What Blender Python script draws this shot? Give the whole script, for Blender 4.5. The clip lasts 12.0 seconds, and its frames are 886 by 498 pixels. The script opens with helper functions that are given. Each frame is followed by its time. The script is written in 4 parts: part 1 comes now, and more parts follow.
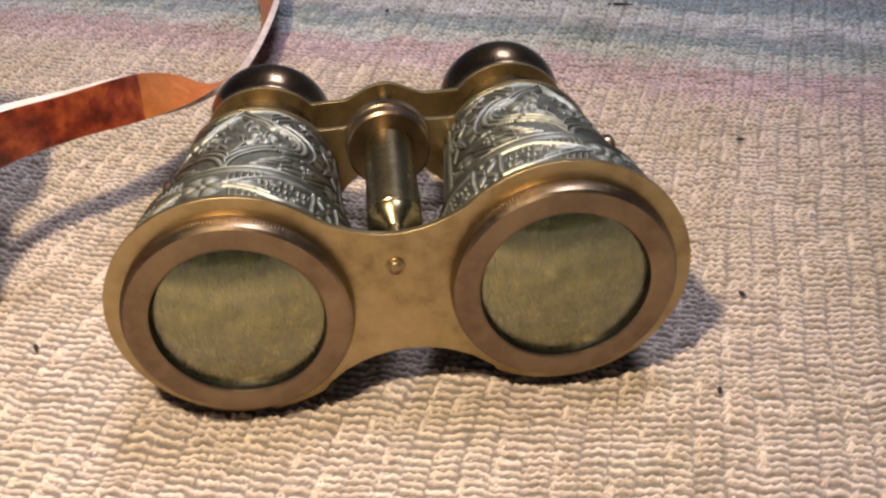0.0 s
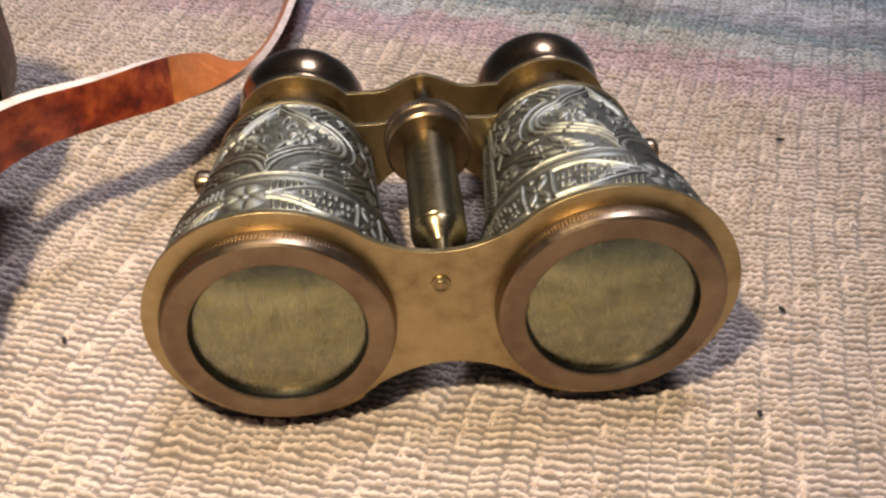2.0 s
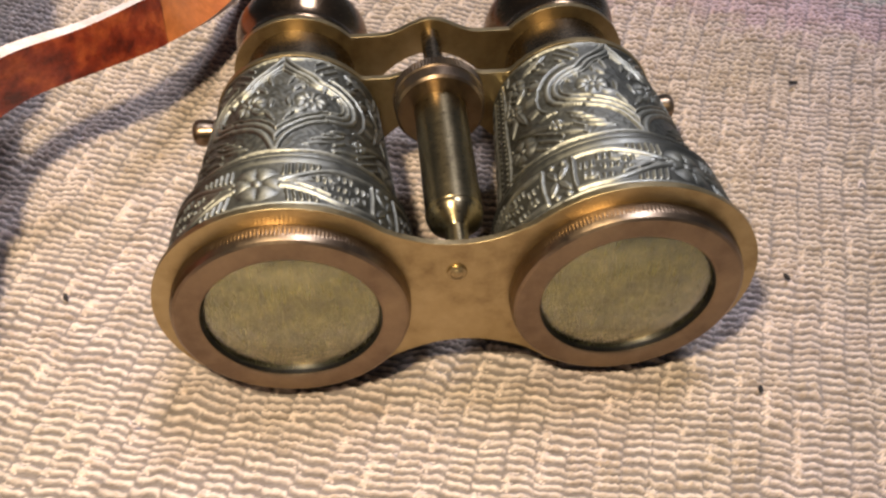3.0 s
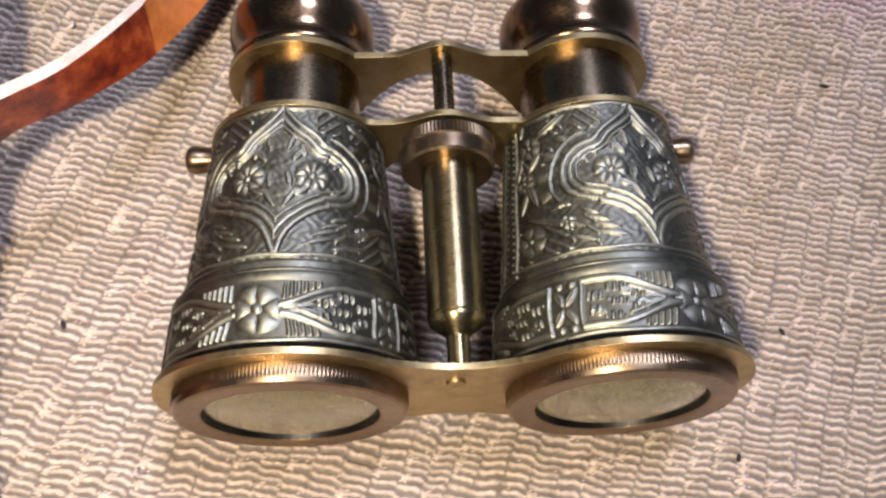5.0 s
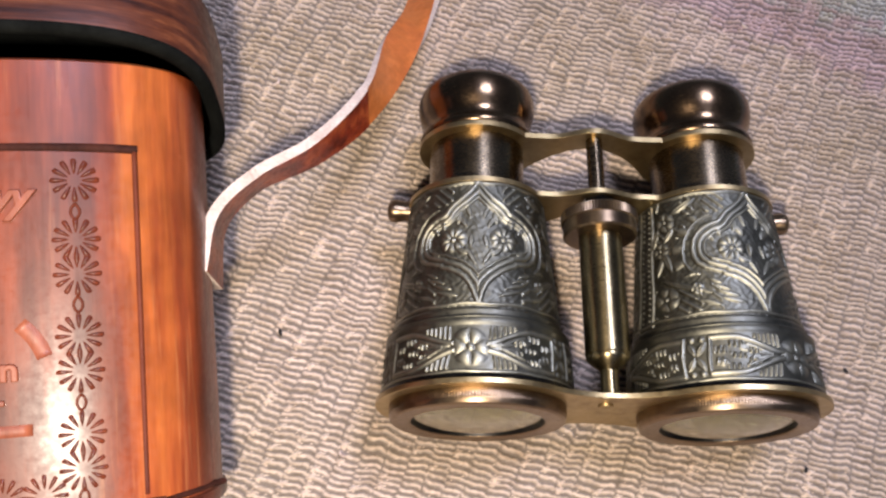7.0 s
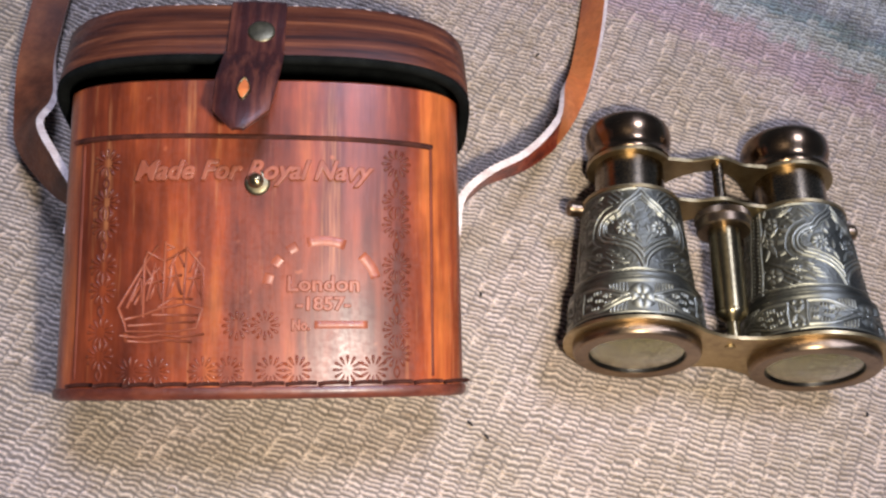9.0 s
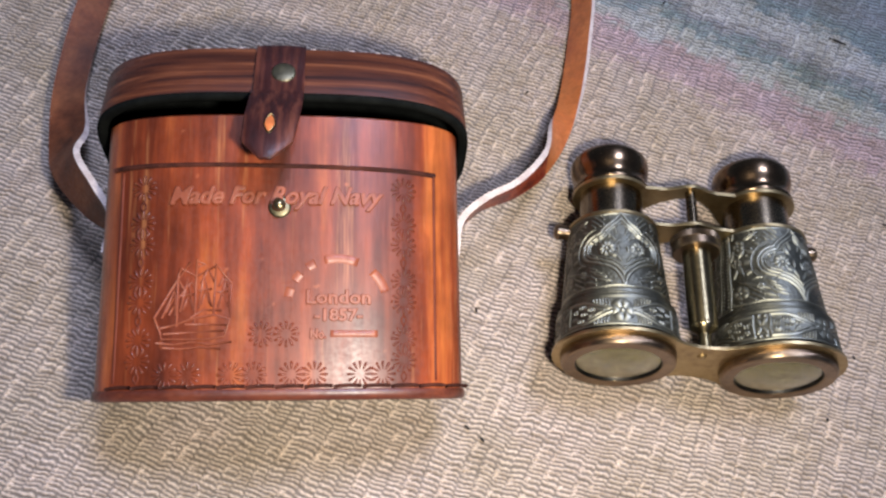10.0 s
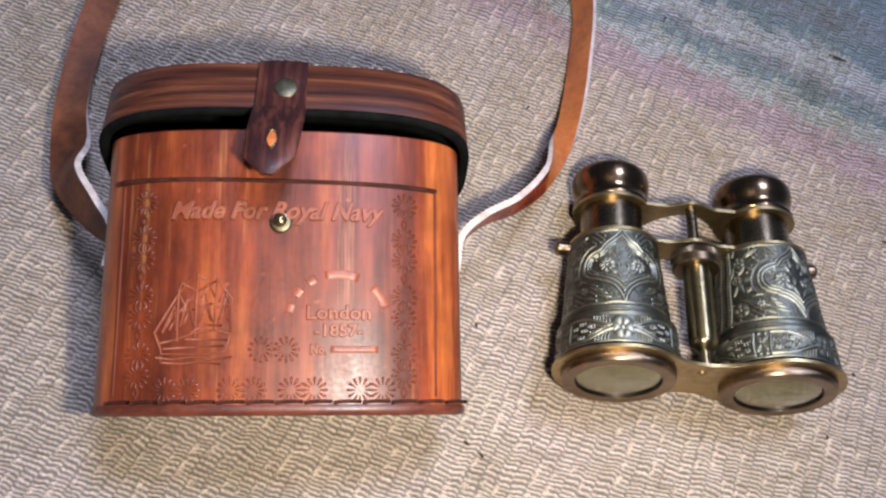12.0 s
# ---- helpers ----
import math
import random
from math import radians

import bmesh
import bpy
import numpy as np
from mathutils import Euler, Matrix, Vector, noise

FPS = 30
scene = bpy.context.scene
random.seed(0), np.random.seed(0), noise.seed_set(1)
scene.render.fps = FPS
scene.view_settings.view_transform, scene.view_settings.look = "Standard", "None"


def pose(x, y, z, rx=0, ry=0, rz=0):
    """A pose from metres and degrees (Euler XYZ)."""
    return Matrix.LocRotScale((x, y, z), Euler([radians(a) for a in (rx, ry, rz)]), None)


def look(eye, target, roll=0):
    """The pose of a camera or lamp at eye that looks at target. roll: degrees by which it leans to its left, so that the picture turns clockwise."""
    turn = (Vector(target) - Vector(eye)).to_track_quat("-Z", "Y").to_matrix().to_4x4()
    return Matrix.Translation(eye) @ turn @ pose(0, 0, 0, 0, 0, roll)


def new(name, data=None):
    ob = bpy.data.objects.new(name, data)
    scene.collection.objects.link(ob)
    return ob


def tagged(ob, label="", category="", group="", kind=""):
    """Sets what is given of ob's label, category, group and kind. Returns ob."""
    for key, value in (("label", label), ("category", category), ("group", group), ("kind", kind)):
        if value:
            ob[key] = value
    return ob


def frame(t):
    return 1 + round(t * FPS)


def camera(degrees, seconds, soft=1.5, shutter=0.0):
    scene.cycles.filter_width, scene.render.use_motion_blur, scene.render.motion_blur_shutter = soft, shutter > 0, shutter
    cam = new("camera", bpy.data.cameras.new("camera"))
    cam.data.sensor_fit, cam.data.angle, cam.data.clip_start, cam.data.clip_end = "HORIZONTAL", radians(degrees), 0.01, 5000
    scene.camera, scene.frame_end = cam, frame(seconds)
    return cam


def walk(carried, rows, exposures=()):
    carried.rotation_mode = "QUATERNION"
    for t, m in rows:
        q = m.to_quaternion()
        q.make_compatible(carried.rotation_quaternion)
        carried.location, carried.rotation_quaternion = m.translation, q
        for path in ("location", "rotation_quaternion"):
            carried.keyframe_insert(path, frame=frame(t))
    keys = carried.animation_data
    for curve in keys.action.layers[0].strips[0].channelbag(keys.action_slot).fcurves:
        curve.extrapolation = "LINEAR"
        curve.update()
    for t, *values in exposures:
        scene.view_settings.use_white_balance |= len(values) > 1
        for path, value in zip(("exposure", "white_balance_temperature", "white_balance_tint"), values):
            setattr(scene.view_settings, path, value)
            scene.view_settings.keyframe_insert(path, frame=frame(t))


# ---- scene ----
cam = camera(53.6, 12.0, 2.4)
PATH = [
    (0, (-0.007, 0.013, 0.129), (0.06, 1.593, -1.095), -3.6),
    (0.5, (-0.009, 0.013, 0.129), (0.052, 1.589, -1.102), -3.4),
    (1, (-0.011, 0.014, 0.129), (0.048, 1.587, -1.105), -3.3),
    (1.5, (-0.013, 0.018, 0.13), (0.047, 1.572, -1.128), -2.7),
    (2, (-0.015, 0.025, 0.137), (0.053, 1.523, -1.187), -1.5),
    (2.5, (-0.019, 0.033, 0.141), (0.073, 1.42, -1.297), 0.0),
    (4.3, (-0.023, 0.083, 0.181), (0.111, 0.97, -1.607), 5.8),
    (4.5, (-0.023, 0.088, 0.179), (0.105, 0.936, -1.628), 6.2),
    (5, (-0.022, 0.101, 0.181), (0.101, 0.849, -1.67), 8.3),
    (5.5, (-0.024, 0.109, 0.188), (0.11, 0.792, -1.687), 11.3),
    (6, (-0.026, 0.113, 0.195), (0.117, 0.754, -1.694), 13.6),
    (6.5, (-0.038, 0.111, 0.209), (0.091, 0.747, -1.683), 13.1),
    (7, (-0.06, 0.103, 0.231), (0.04, 0.76, -1.655), 11.1),
    (7.5, (-0.077, 0.09, 0.249), (-0.007, 0.782, -1.626), 9.1),
    (7.7, (-0.083, 0.084, 0.254), (-0.015, 0.784, -1.618), 9.2),
    (9.3, (-0.119, 0.038, 0.308), (-0.051, 0.848, -1.519), 10.5),
    (9.5, (-0.12, 0.034, 0.313), (-0.045, 0.856, -1.508), 10.9),
    (10, (-0.122, 0.029, 0.325), (-0.032, 0.883, -1.481), 11.6),
    (10.5, (-0.123, 0.028, 0.329), (-0.029, 0.902, -1.468), 11.9),
    (11, (-0.124, 0.028, 0.329), (-0.031, 0.907, -1.465), 12.0),
    (11.5, (-0.122, 0.028, 0.329), (-0.031, 0.909, -1.465), 11.8),
    (12, (-0.123, 0.031, 0.326), (-0.032, 0.904, -1.472), 11.9),
]

EXPOSURES = [(0.0, -0.45, 6750, 16), (2.5, -0.42, 6700, 16), (5.0, -0.34, 6300, 17), (7.5, -0.58, 6150, 20), (9.5, -0.58, 5700, 15), (12.0, -0.52, 5700, 13)]
walk(cam, [(t, look(eye, target, roll)) for t, eye, target, roll in PATH], EXPOSURES)

# ---- light: cool overcast daylight from beyond the things and one small warm torch ----
world = bpy.data.worlds.new("world")
scene.world = world
world.use_nodes = True
wn = world.node_tree
sky = wn.nodes.new("ShaderNodeTexSky")
sky.sky_type = "NISHITA"
sky.sun_disc = False
sky.sun_elevation = radians(70)
sky.sun_rotation = radians(37)
soften = wn.nodes.new("ShaderNodeHueSaturation")
soften.inputs["Saturation"].default_value = 0.72
wn.links.new(sky.outputs["Color"], soften.inputs["Color"])
wn.links.new(soften.outputs["Color"], wn.nodes["Background"].inputs["Color"])
wn.nodes["Background"].inputs["Strength"].default_value = 0.026

daylight_data = bpy.data.lights.new("daylight", "SUN")
daylight_data.energy, daylight_data.angle = 4.4, radians(15)
daylight_data.color = (0.70, 0.77, 1.0)
daylight = new("daylight", daylight_data)
daylight.matrix_world = look((0.20, 0.27, 0.93), (0.0, 0.0, 0.0))

torch_data = bpy.data.lights.new("torch_light", "SPOT")
torch_data.spot_size, torch_data.spot_blend = radians(112), 1.0
torch_data.shadow_soft_size = 0.010
torch_data.energy = 8.6
torch_data.color = (1.0, 0.875, 0.65)
torch = new("torch_light", torch_data)
torch.matrix_world = look((-0.076, 0.039, 0.278), (-0.090, 0.138, 0.0))


# ---- material helpers ----
def ramp(nt, fac, stops):
    n = nt.nodes.new("ShaderNodeValToRGB")
    while len(n.color_ramp.elements) < len(stops):
        n.color_ramp.elements.new(0.5)
    for e, (p, c) in zip(n.color_ramp.elements, stops):
        e.position, e.color = p, (*c, 1) if len(c) == 3 else c
    nt.links.new(fac, n.inputs["Fac"])
    return n.outputs["Color"]


def tex_noise(nt, co, scale, detail=4, rough=0.6):
    n = nt.nodes.new("ShaderNodeTexNoise")
    n.inputs["Scale"].default_value, n.inputs["Detail"].default_value, n.inputs["Roughness"].default_value = scale, detail, rough
    nt.links.new(co, n.inputs["Vector"])
    return n.outputs["Fac"]


def mapped(nt, scale=(1, 1, 1), rot=(0, 0, 0)):
    c = nt.nodes.new("ShaderNodeTexCoord")
    m = nt.nodes.new("ShaderNodeMapping")
    m.inputs["Scale"].default_value = scale
    m.inputs["Rotation"].default_value = rot
    nt.links.new(c.outputs["Object"], m.inputs["Vector"])
    return m.outputs["Vector"]


def mix(nt, fac, a, b, mode="MIX"):
    n = nt.nodes.new("ShaderNodeMix")
    n.data_type, n.blend_type = "RGBA", mode
    if isinstance(fac, (int, float)):
        n.inputs[0].default_value = fac
    else:
        nt.links.new(fac, n.inputs[0])
    for s, v in ((6, a), (7, b)):
        if isinstance(v, tuple):
            n.inputs[s].default_value = (*v, 1)
        else:
            nt.links.new(v, n.inputs[s])
    return n.outputs[2]


def fresh(name):
    m = bpy.data.materials.new(name)
    m.use_nodes = True
    return m, m.node_tree, m.node_tree.nodes["Principled BSDF"]


def bump(nt, bs, height, strength, dist):
    b = nt.nodes.new("ShaderNodeBump")
    b.inputs["Strength"].default_value, b.inputs["Distance"].default_value = strength, dist
    nt.links.new(height, b.inputs["Height"])
    nt.links.new(b.outputs["Normal"], bs.inputs["Normal"])


def metal(name, stops, rough=(0.25, 0.45), scale=140, grain=(1, 1, 1), metallic=1.0, bumpy=0.15, turned=0.0):
    """Worn metal: tarnish blotches, fine turning grain."""
    m, nt, bs = fresh(name)
    co = mapped(nt)
    n = tex_noise(nt, co, scale, 6, 0.65)
    fine = tex_noise(nt, mapped(nt, grain), 900, 3)
    nt.links.new(ramp(nt, n, stops), bs.inputs["Base Color"])
    bs.inputs["Metallic"].default_value = metallic
    r = ramp(nt, fine, [(0.3, (rough[0],) * 3), (0.7, (rough[1],) * 3)])
    nt.links.new(r, bs.inputs["Roughness"])
    bump(nt, bs, fine, bumpy, 0.0001)
    if turned:
        tan = nt.nodes.new("ShaderNodeTangent")
        tan.direction_type, tan.axis = "RADIAL", "Y"
        bs.inputs["Anisotropic"].default_value = turned
        bs.inputs["Anisotropic Rotation"].default_value = 0.25
        nt.links.new(tan.outputs["Tangent"], bs.inputs["Tangent"])
    return m


def leather(name, stops, grain, rough=0.38, coat=0.25, scale=60, dark=0.5, bumpy=0.3, scuff=None, spec=0.5):
    """Streaky polished leather; grain stretches the streaks."""
    m, nt, bs = fresh(name)
    st = tex_noise(nt, mapped(nt, grain), scale, 5, 0.6)
    col = ramp(nt, st, stops)
    blot = ramp(nt, tex_noise(nt, mapped(nt), 35, 4), [(0.35, (dark,) * 3), (0.6, (1, 1, 1))])
    fine = ramp(nt, tex_noise(nt, mapped(nt, grain), scale * 6, 3, 0.7), [(0.35, (0.72,) * 3), (0.6, (1, 1, 1)), (0.75, (1.15,) * 3)])
    col = mix(nt, 0.8, col, fine, "MULTIPLY")
    if scuff:
        sc = ramp(nt, tex_noise(nt, mapped(nt), 160, 2), [(0.72, (0, 0, 0)), (0.80, (0.7, 0.7, 0.7))])
        col = mix(nt, sc, col, scuff)
        rub = ramp(nt, tex_noise(nt, mapped(nt, (1, 0.04, 1)), 260, 4, 0.7), [(0.58, (0, 0, 0)), (0.72, (0.55, 0.55, 0.55))])
        col = mix(nt, rub, col, (0.50, 0.20, 0.07))
        soot = ramp(nt, tex_noise(nt, mapped(nt, (1, 0.3, 1)), 75, 5, 0.75), [(0.60, (0, 0, 0)), (0.74, (0.6, 0.6, 0.6))])
        col = mix(nt, soot, col, (0.05, 0.012, 0.010))
    nt.links.new(mix(nt, 0.7, col, blot, "MULTIPLY"), bs.inputs["Base Color"])
    pores = tex_noise(nt, mapped(nt), 700, 4)
    nt.links.new(ramp(nt, pores, [(0.3, (rough - 0.08,) * 3), (0.7, (rough + 0.12,) * 3)]), bs.inputs["Roughness"])
    bs.inputs["Coat Weight"].default_value = coat
    bs.inputs["Specular IOR Level"].default_value = spec
    streak = tex_noise(nt, mapped(nt, grain), scale * 3, 3, 0.6)
    nt.links.new(ramp(nt, streak, [(0.35, (0.20,) * 3), (0.65, (0.42,) * 3)]), bs.inputs["Coat Roughness"])
    bump(nt, bs, pores, bumpy, 0.0002)
    return m


BRASS = metal("aged_brass", [(0.3, (0.27, 0.19, 0.090)), (0.5, (0.41, 0.307, 0.15)), (0.75, (0.49, 0.376, 0.20))], (0.33, 0.45))
BRONZE = metal("reddish_bronze", [(0.3, (0.155, 0.105, 0.066)), (0.5, (0.235, 0.166, 0.102)), (0.75, (0.31, 0.228, 0.135))], (0.30, 0.42), 90, turned=0.5)
DARKBRASS = metal("dark_bronze", [(0.3, (0.125, 0.093, 0.058)), (0.55, (0.205, 0.158, 0.100)), (0.8, (0.29, 0.228, 0.14))], (0.20, 0.32), 110, (1, 6, 1), turned=0.6)
EYEBRONZE = metal("purple_brown_bronze", [(0.3, (0.12, 0.076, 0.045)), (0.55, (0.20, 0.132, 0.075)), (0.8, (0.28, 0.19, 0.11))], (0.17, 0.28), 90, (1, 5, 1), turned=0.5)
TUBEBRASS = metal("olive_brass", [(0.3, (0.18, 0.14, 0.074)), (0.55, (0.265, 0.208, 0.11)), (0.8, (0.33, 0.262, 0.145))], (0.25, 0.36), 110, (1, 6, 1), turned=0.7)


def pewter_material():
    """Antiqued pewter: rubbed pale on the raised chasing, oxidised in its hollows."""
    m, nt, bs = fresh("blackened_pewter")
    at = nt.nodes.new("ShaderNodeAttribute")
    at.attribute_name = "raised"
    wear = ramp(nt, at.outputs["Fac"], [(0.0, (0.150, 0.148, 0.120)), (0.35, (0.195, 0.192, 0.156)), (0.75, (0.285, 0.28, 0.226)), (1.0, (0.35, 0.343, 0.275))])
    blot = ramp(nt, tex_noise(nt, mapped(nt), 130, 5, 0.65), [(0.3, (0.60, 0.60, 0.60)), (0.52, (1, 1, 1)), (0.75, (1.15, 1.14, 1.08))])
    nt.links.new(mix(nt, 0.85, wear, blot, "MULTIPLY"), bs.inputs["Base Color"])
    bs.inputs["Metallic"].default_value = 1.0
    fine = tex_noise(nt, mapped(nt), 800, 3)
    nt.links.new(ramp(nt, fine, [(0.3, (0.42,) * 3), (0.7, (0.58,) * 3)]), bs.inputs["Roughness"])
    bump(nt, bs, fine, 0.3, 0.0001)
    tan = nt.nodes.new("ShaderNodeTangent")
    tan.direction_type, tan.axis = "RADIAL", "Y"
    bs.inputs["Anisotropic"].default_value = 0.5
    bs.inputs["Anisotropic Rotation"].default_value = 0.25
    nt.links.new(tan.outputs["Tangent"], bs.inputs["Tangent"])
    return m


PEWTER = pewter_material()
DARKMETAL = metal("black_metal", [(0.3, (0.02, 0.02, 0.022)), (0.7, (0.05, 0.048, 0.045))], (0.3, 0.45))
# yellow-green of the lens reflections, put into an added reflector's colour
LENS_BACKING = metal("lens_backing_metal", [(0.33, (0.14, 0.134, 0.066)), (0.5, (0.225, 0.216, 0.100)), (0.7, (0.33, 0.32, 0.155))], (0.18, 0.30), 300, (4, 1, 0.5), bumpy=0.3)
CASELEATHER = leather("red_brown_leather", [(0.28, (0.060, 0.012, 0.005)), (0.42, (0.135, 0.024, 0.007)), (0.53, (0.25, 0.047, 0.012)), (0.67, (0.49, 0.13, 0.026))], (1, 0.10, 1), 0.40, 0.24, 66, 0.42, 0.1, scuff=(0.40, 0.11, 0.04), spec=0.38)
LIDLEATHER = leather("striped_brown_leather", [(0.36, (0.028, 0.008, 0.005)), (0.47, (0.074, 0.020, 0.009)), (0.56, (0.112, 0.032, 0.013)), (0.68, (0.21, 0.070, 0.028))], (0.03, 1, 0.25), 0.45, 0.06, 330, 0.8, spec=0.3)
FLAPLEATHER = leather("dark_wine_leather", [(0.3, (0.022, 0.006, 0.006)), (0.5, (0.050, 0.012, 0.010)), (0.66, (0.15, 0.045, 0.026))], (1, 0.03, 1), 0.46, 0.08, 300, spec=0.3)
STRAPLEATHER = leather("orange_brown_leather", [(0.3, (0.36, 0.085, 0.020)), (0.5, (0.52, 0.145, 0.030)), (0.7, (0.60, 0.19, 0.045))], (1, 1, 1), 0.42, 0.15, 50, 0.75)
BANDLEATHER = leather("dark_red_leather", [(0.32, (0.075, 0.009, 0.005)), (0.48, (0.24, 0.030, 0.010)), (0.66, (0.46, 0.095, 0.025))], (1, 1, 1), 0.38, 0.2, 170, 0.5)
OLDLEATHER = leather("brown_leather", [(0.3, (0.07, 0.022, 0.009)), (0.5, (0.15, 0.045, 0.017)), (0.7, (0.22, 0.075, 0.028))], (1, 1, 1), 0.58, 0.0, 60, 0.6, spec=0.25)
EDGELEATHER = leather("raw_leather_edge", [(0.3, (0.55, 0.42, 0.36)), (0.7, (0.78, 0.66, 0.58))], (1, 1, 1), 0.8, 0.0, 200, 0.8)
LINING = leather("black_lining", [(0.3, (0.004, 0.0045, 0.0045)), (0.7, (0.010, 0.011, 0.010))], (1, 1, 1), 0.85, 0.0, 90, spec=0.03)
# lit edges of the raised letters and emblem, put into the colour
RELIEF_LIT = leather("lit_relief_leather", [(0.3, (0.19, 0.046, 0.021)), (0.7, (0.31, 0.088, 0.040))], (1, 0.2, 1), 0.46, 0.12, 120, 0.8, spec=0.4)
# relief shade of petal edges, buds and frame lines, as a darker leather
PRESSED_SHADE = leather("shaded_pressed_leather", [(0.3, (0.075, 0.015, 0.007)), (0.7, (0.17, 0.036, 0.014))], (1, 0.2, 1), 0.6, 0.0, 120, 0.8, spec=0.2)
# stitching thread; its dark tone also paints the shade of a groove
THREAD_AND_GROOVE = leather("waxed_thread_and_groove_shade", [(0.3, (0.03, 0.009, 0.006)), (0.7, (0.08, 0.022, 0.012))], (1, 1, 1), 0.75, 0.0, 200, spec=0.15)
RIMLEATHER = leather("dark_rim_leather", [(0.3, (0.045, 0.010, 0.006)), (0.5, (0.10, 0.022, 0.010)), (0.7, (0.19, 0.048, 0.018))], (0.3, 1, 1), 0.42, 0.15, 120, 0.6)
LINT = leather("dark_lint", [(0.3, (0.01, 0.008, 0.008)), (0.7, (0.03, 0.025, 0.022))], (1, 1, 1), 0.9, 0.0, 200)


def glass_material():
    m, nt, bs = fresh("dusty_lens_glass")
    bs.inputs["Base Color"].default_value = (0.95, 0.94, 0.76, 1)
    bs.inputs["Transmission Weight"].default_value = 1.0
    bs.inputs["IOR"].default_value = 1.6
    d = tex_noise(nt, mapped(nt), 220, 6, 0.7)
    nt.links.new(ramp(nt, d, [(0.35, (0.03,) * 3), (0.75, (0.16,) * 3)]), bs.inputs["Roughness"])
    return m


DULLBRASS = metal("dull_brass", [(0.3, (0.13, 0.115, 0.075)), (0.7, (0.24, 0.205, 0.12))], (0.38, 0.52))
GLASS = glass_material()


def cloth_material():
    """Undyed slub weave with dyed bands towards one corner."""
    m, nt, bs = fresh("handwoven_cotton")
    c = nt.nodes.new("ShaderNodeTexCoord")
    band = nt.nodes.new("ShaderNodeAttribute")
    band.attribute_name = "band"
    wob = nt.nodes.new("ShaderNodeTexNoise")
    wob.inputs["Scale"].default_value, wob.inputs["Detail"].default_value = 60, 3
    nt.links.new(c.outputs["Object"], wob.inputs["Vector"])
    add = nt.nodes.new("ShaderNodeMath")
    add.operation = "MULTIPLY_ADD"
    add.inputs[1].default_value = 0.022
    nt.links.new(wob.outputs["Fac"], add.inputs[0])
    nt.links.new(band.outputs["Fac"], add.inputs[2])
    s = nt.nodes.new("ShaderNodeMapRange")
    s.inputs["From Min"].default_value, s.inputs["From Max"].default_value = 0.211, 0.411
    nt.links.new(add.outputs[0], s.inputs["Value"])
    bands = ramp(nt, s.outputs["Result"], [
        (0.0, (0.65, 0.522, 0.428)), (0.27, (0.65, 0.52, 0.445)), (0.32, (0.60, 0.435, 0.45)), (0.38, (0.57, 0.42, 0.44)), (0.41, (0.56, 0.55, 0.54)), (0.45, (0.53, 0.53, 0.52)),
        (0.475, (0.28, 0.35, 0.37)), (0.52, (0.37, 0.36, 0.40)), (0.55, (0.60, 0.585, 0.60)), (0.61, (0.54, 0.54, 0.55)), (0.64, (0.26, 0.33, 0.37)), (0.72, (0.34, 0.35, 0.40)), (0.85, (0.27, 0.34, 0.38))])
    yarn = ramp(nt, tex_noise(nt, mapped(nt, (0.4, 1, 1), (0, 0, radians(10))), 420, 3, 0.7), [(0.3, (0.60, 0.55, 0.47)), (0.55, (1, 1, 1)), (0.75, (1.06, 1.03, 0.98))])
    stain = ramp(nt, tex_noise(nt, mapped(nt), 22, 6), [(0.30, (0.74, 0.72, 0.58)), (0.45, (0.93, 0.93, 0.86)), (0.6, (1, 1, 1))])
    # per-yarn tone, with the shade of the weave's valleys painted in
    yarn_shade = nt.nodes.new("ShaderNodeAttribute")
    yarn_shade.attribute_name = "yarn"
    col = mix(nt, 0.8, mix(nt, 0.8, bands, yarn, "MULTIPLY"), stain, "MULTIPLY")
    col = mix(nt, 0.9, col, yarn_shade.outputs["Color"], "MULTIPLY")
    nt.links.new(col, bs.inputs["Base Color"])
    bs.inputs["Roughness"].default_value = 0.85
    bs.inputs["Sheen Weight"].default_value = 0.15
    fib = tex_noise(nt, mapped(nt, (0.35, 1, 1), (0, 0, radians(10))), 1500, 4, 0.7)
    bump(nt, bs, fib, 0.9, 0.0008)
    return m


CLOTH = cloth_material()


# ---- mesh helpers ----
def empty(name, m):
    ob = new(name)
    ob.matrix_world = m
    ob.empty_display_size = 0.01
    return ob


def mesh_from(name, verts, faces, material, smooth=True):
    me = bpy.data.meshes.new(name)
    me.from_pydata([tuple(v) for v in verts], [], faces)
    me.materials.append(material)
    if smooth:
        me.polygons.foreach_set("use_smooth", [True] * len(me.polygons))
    me.update()
    return me


def child(name, me, parent, m=None, label=""):
    ob = new(name, me)
    ob.parent = parent
    if m is not None:
        ob.matrix_basis = m
    return tagged(ob, label)


def sharpen(ob, angle=35, width=0.0):
    """Marks the edges past an angle sharp; with a width, rounds them by a bevel."""
    me = ob.data
    bm = bmesh.new()
    bm.from_mesh(me)
    bmesh.ops.remove_doubles(bm, verts=bm.verts, dist=1e-7)
    for e in bm.edges:
        if len(e.link_faces) == 2 and e.calc_face_angle() > radians(angle):
            e.smooth = False
    bm.to_mesh(me)
    bm.free()
    if width:
        b = ob.modifiers.new("bevel", "BEVEL")
        b.width, b.segments, b.limit_method, b.angle_limit = width, 2, "ANGLE", radians(40)
    return ob


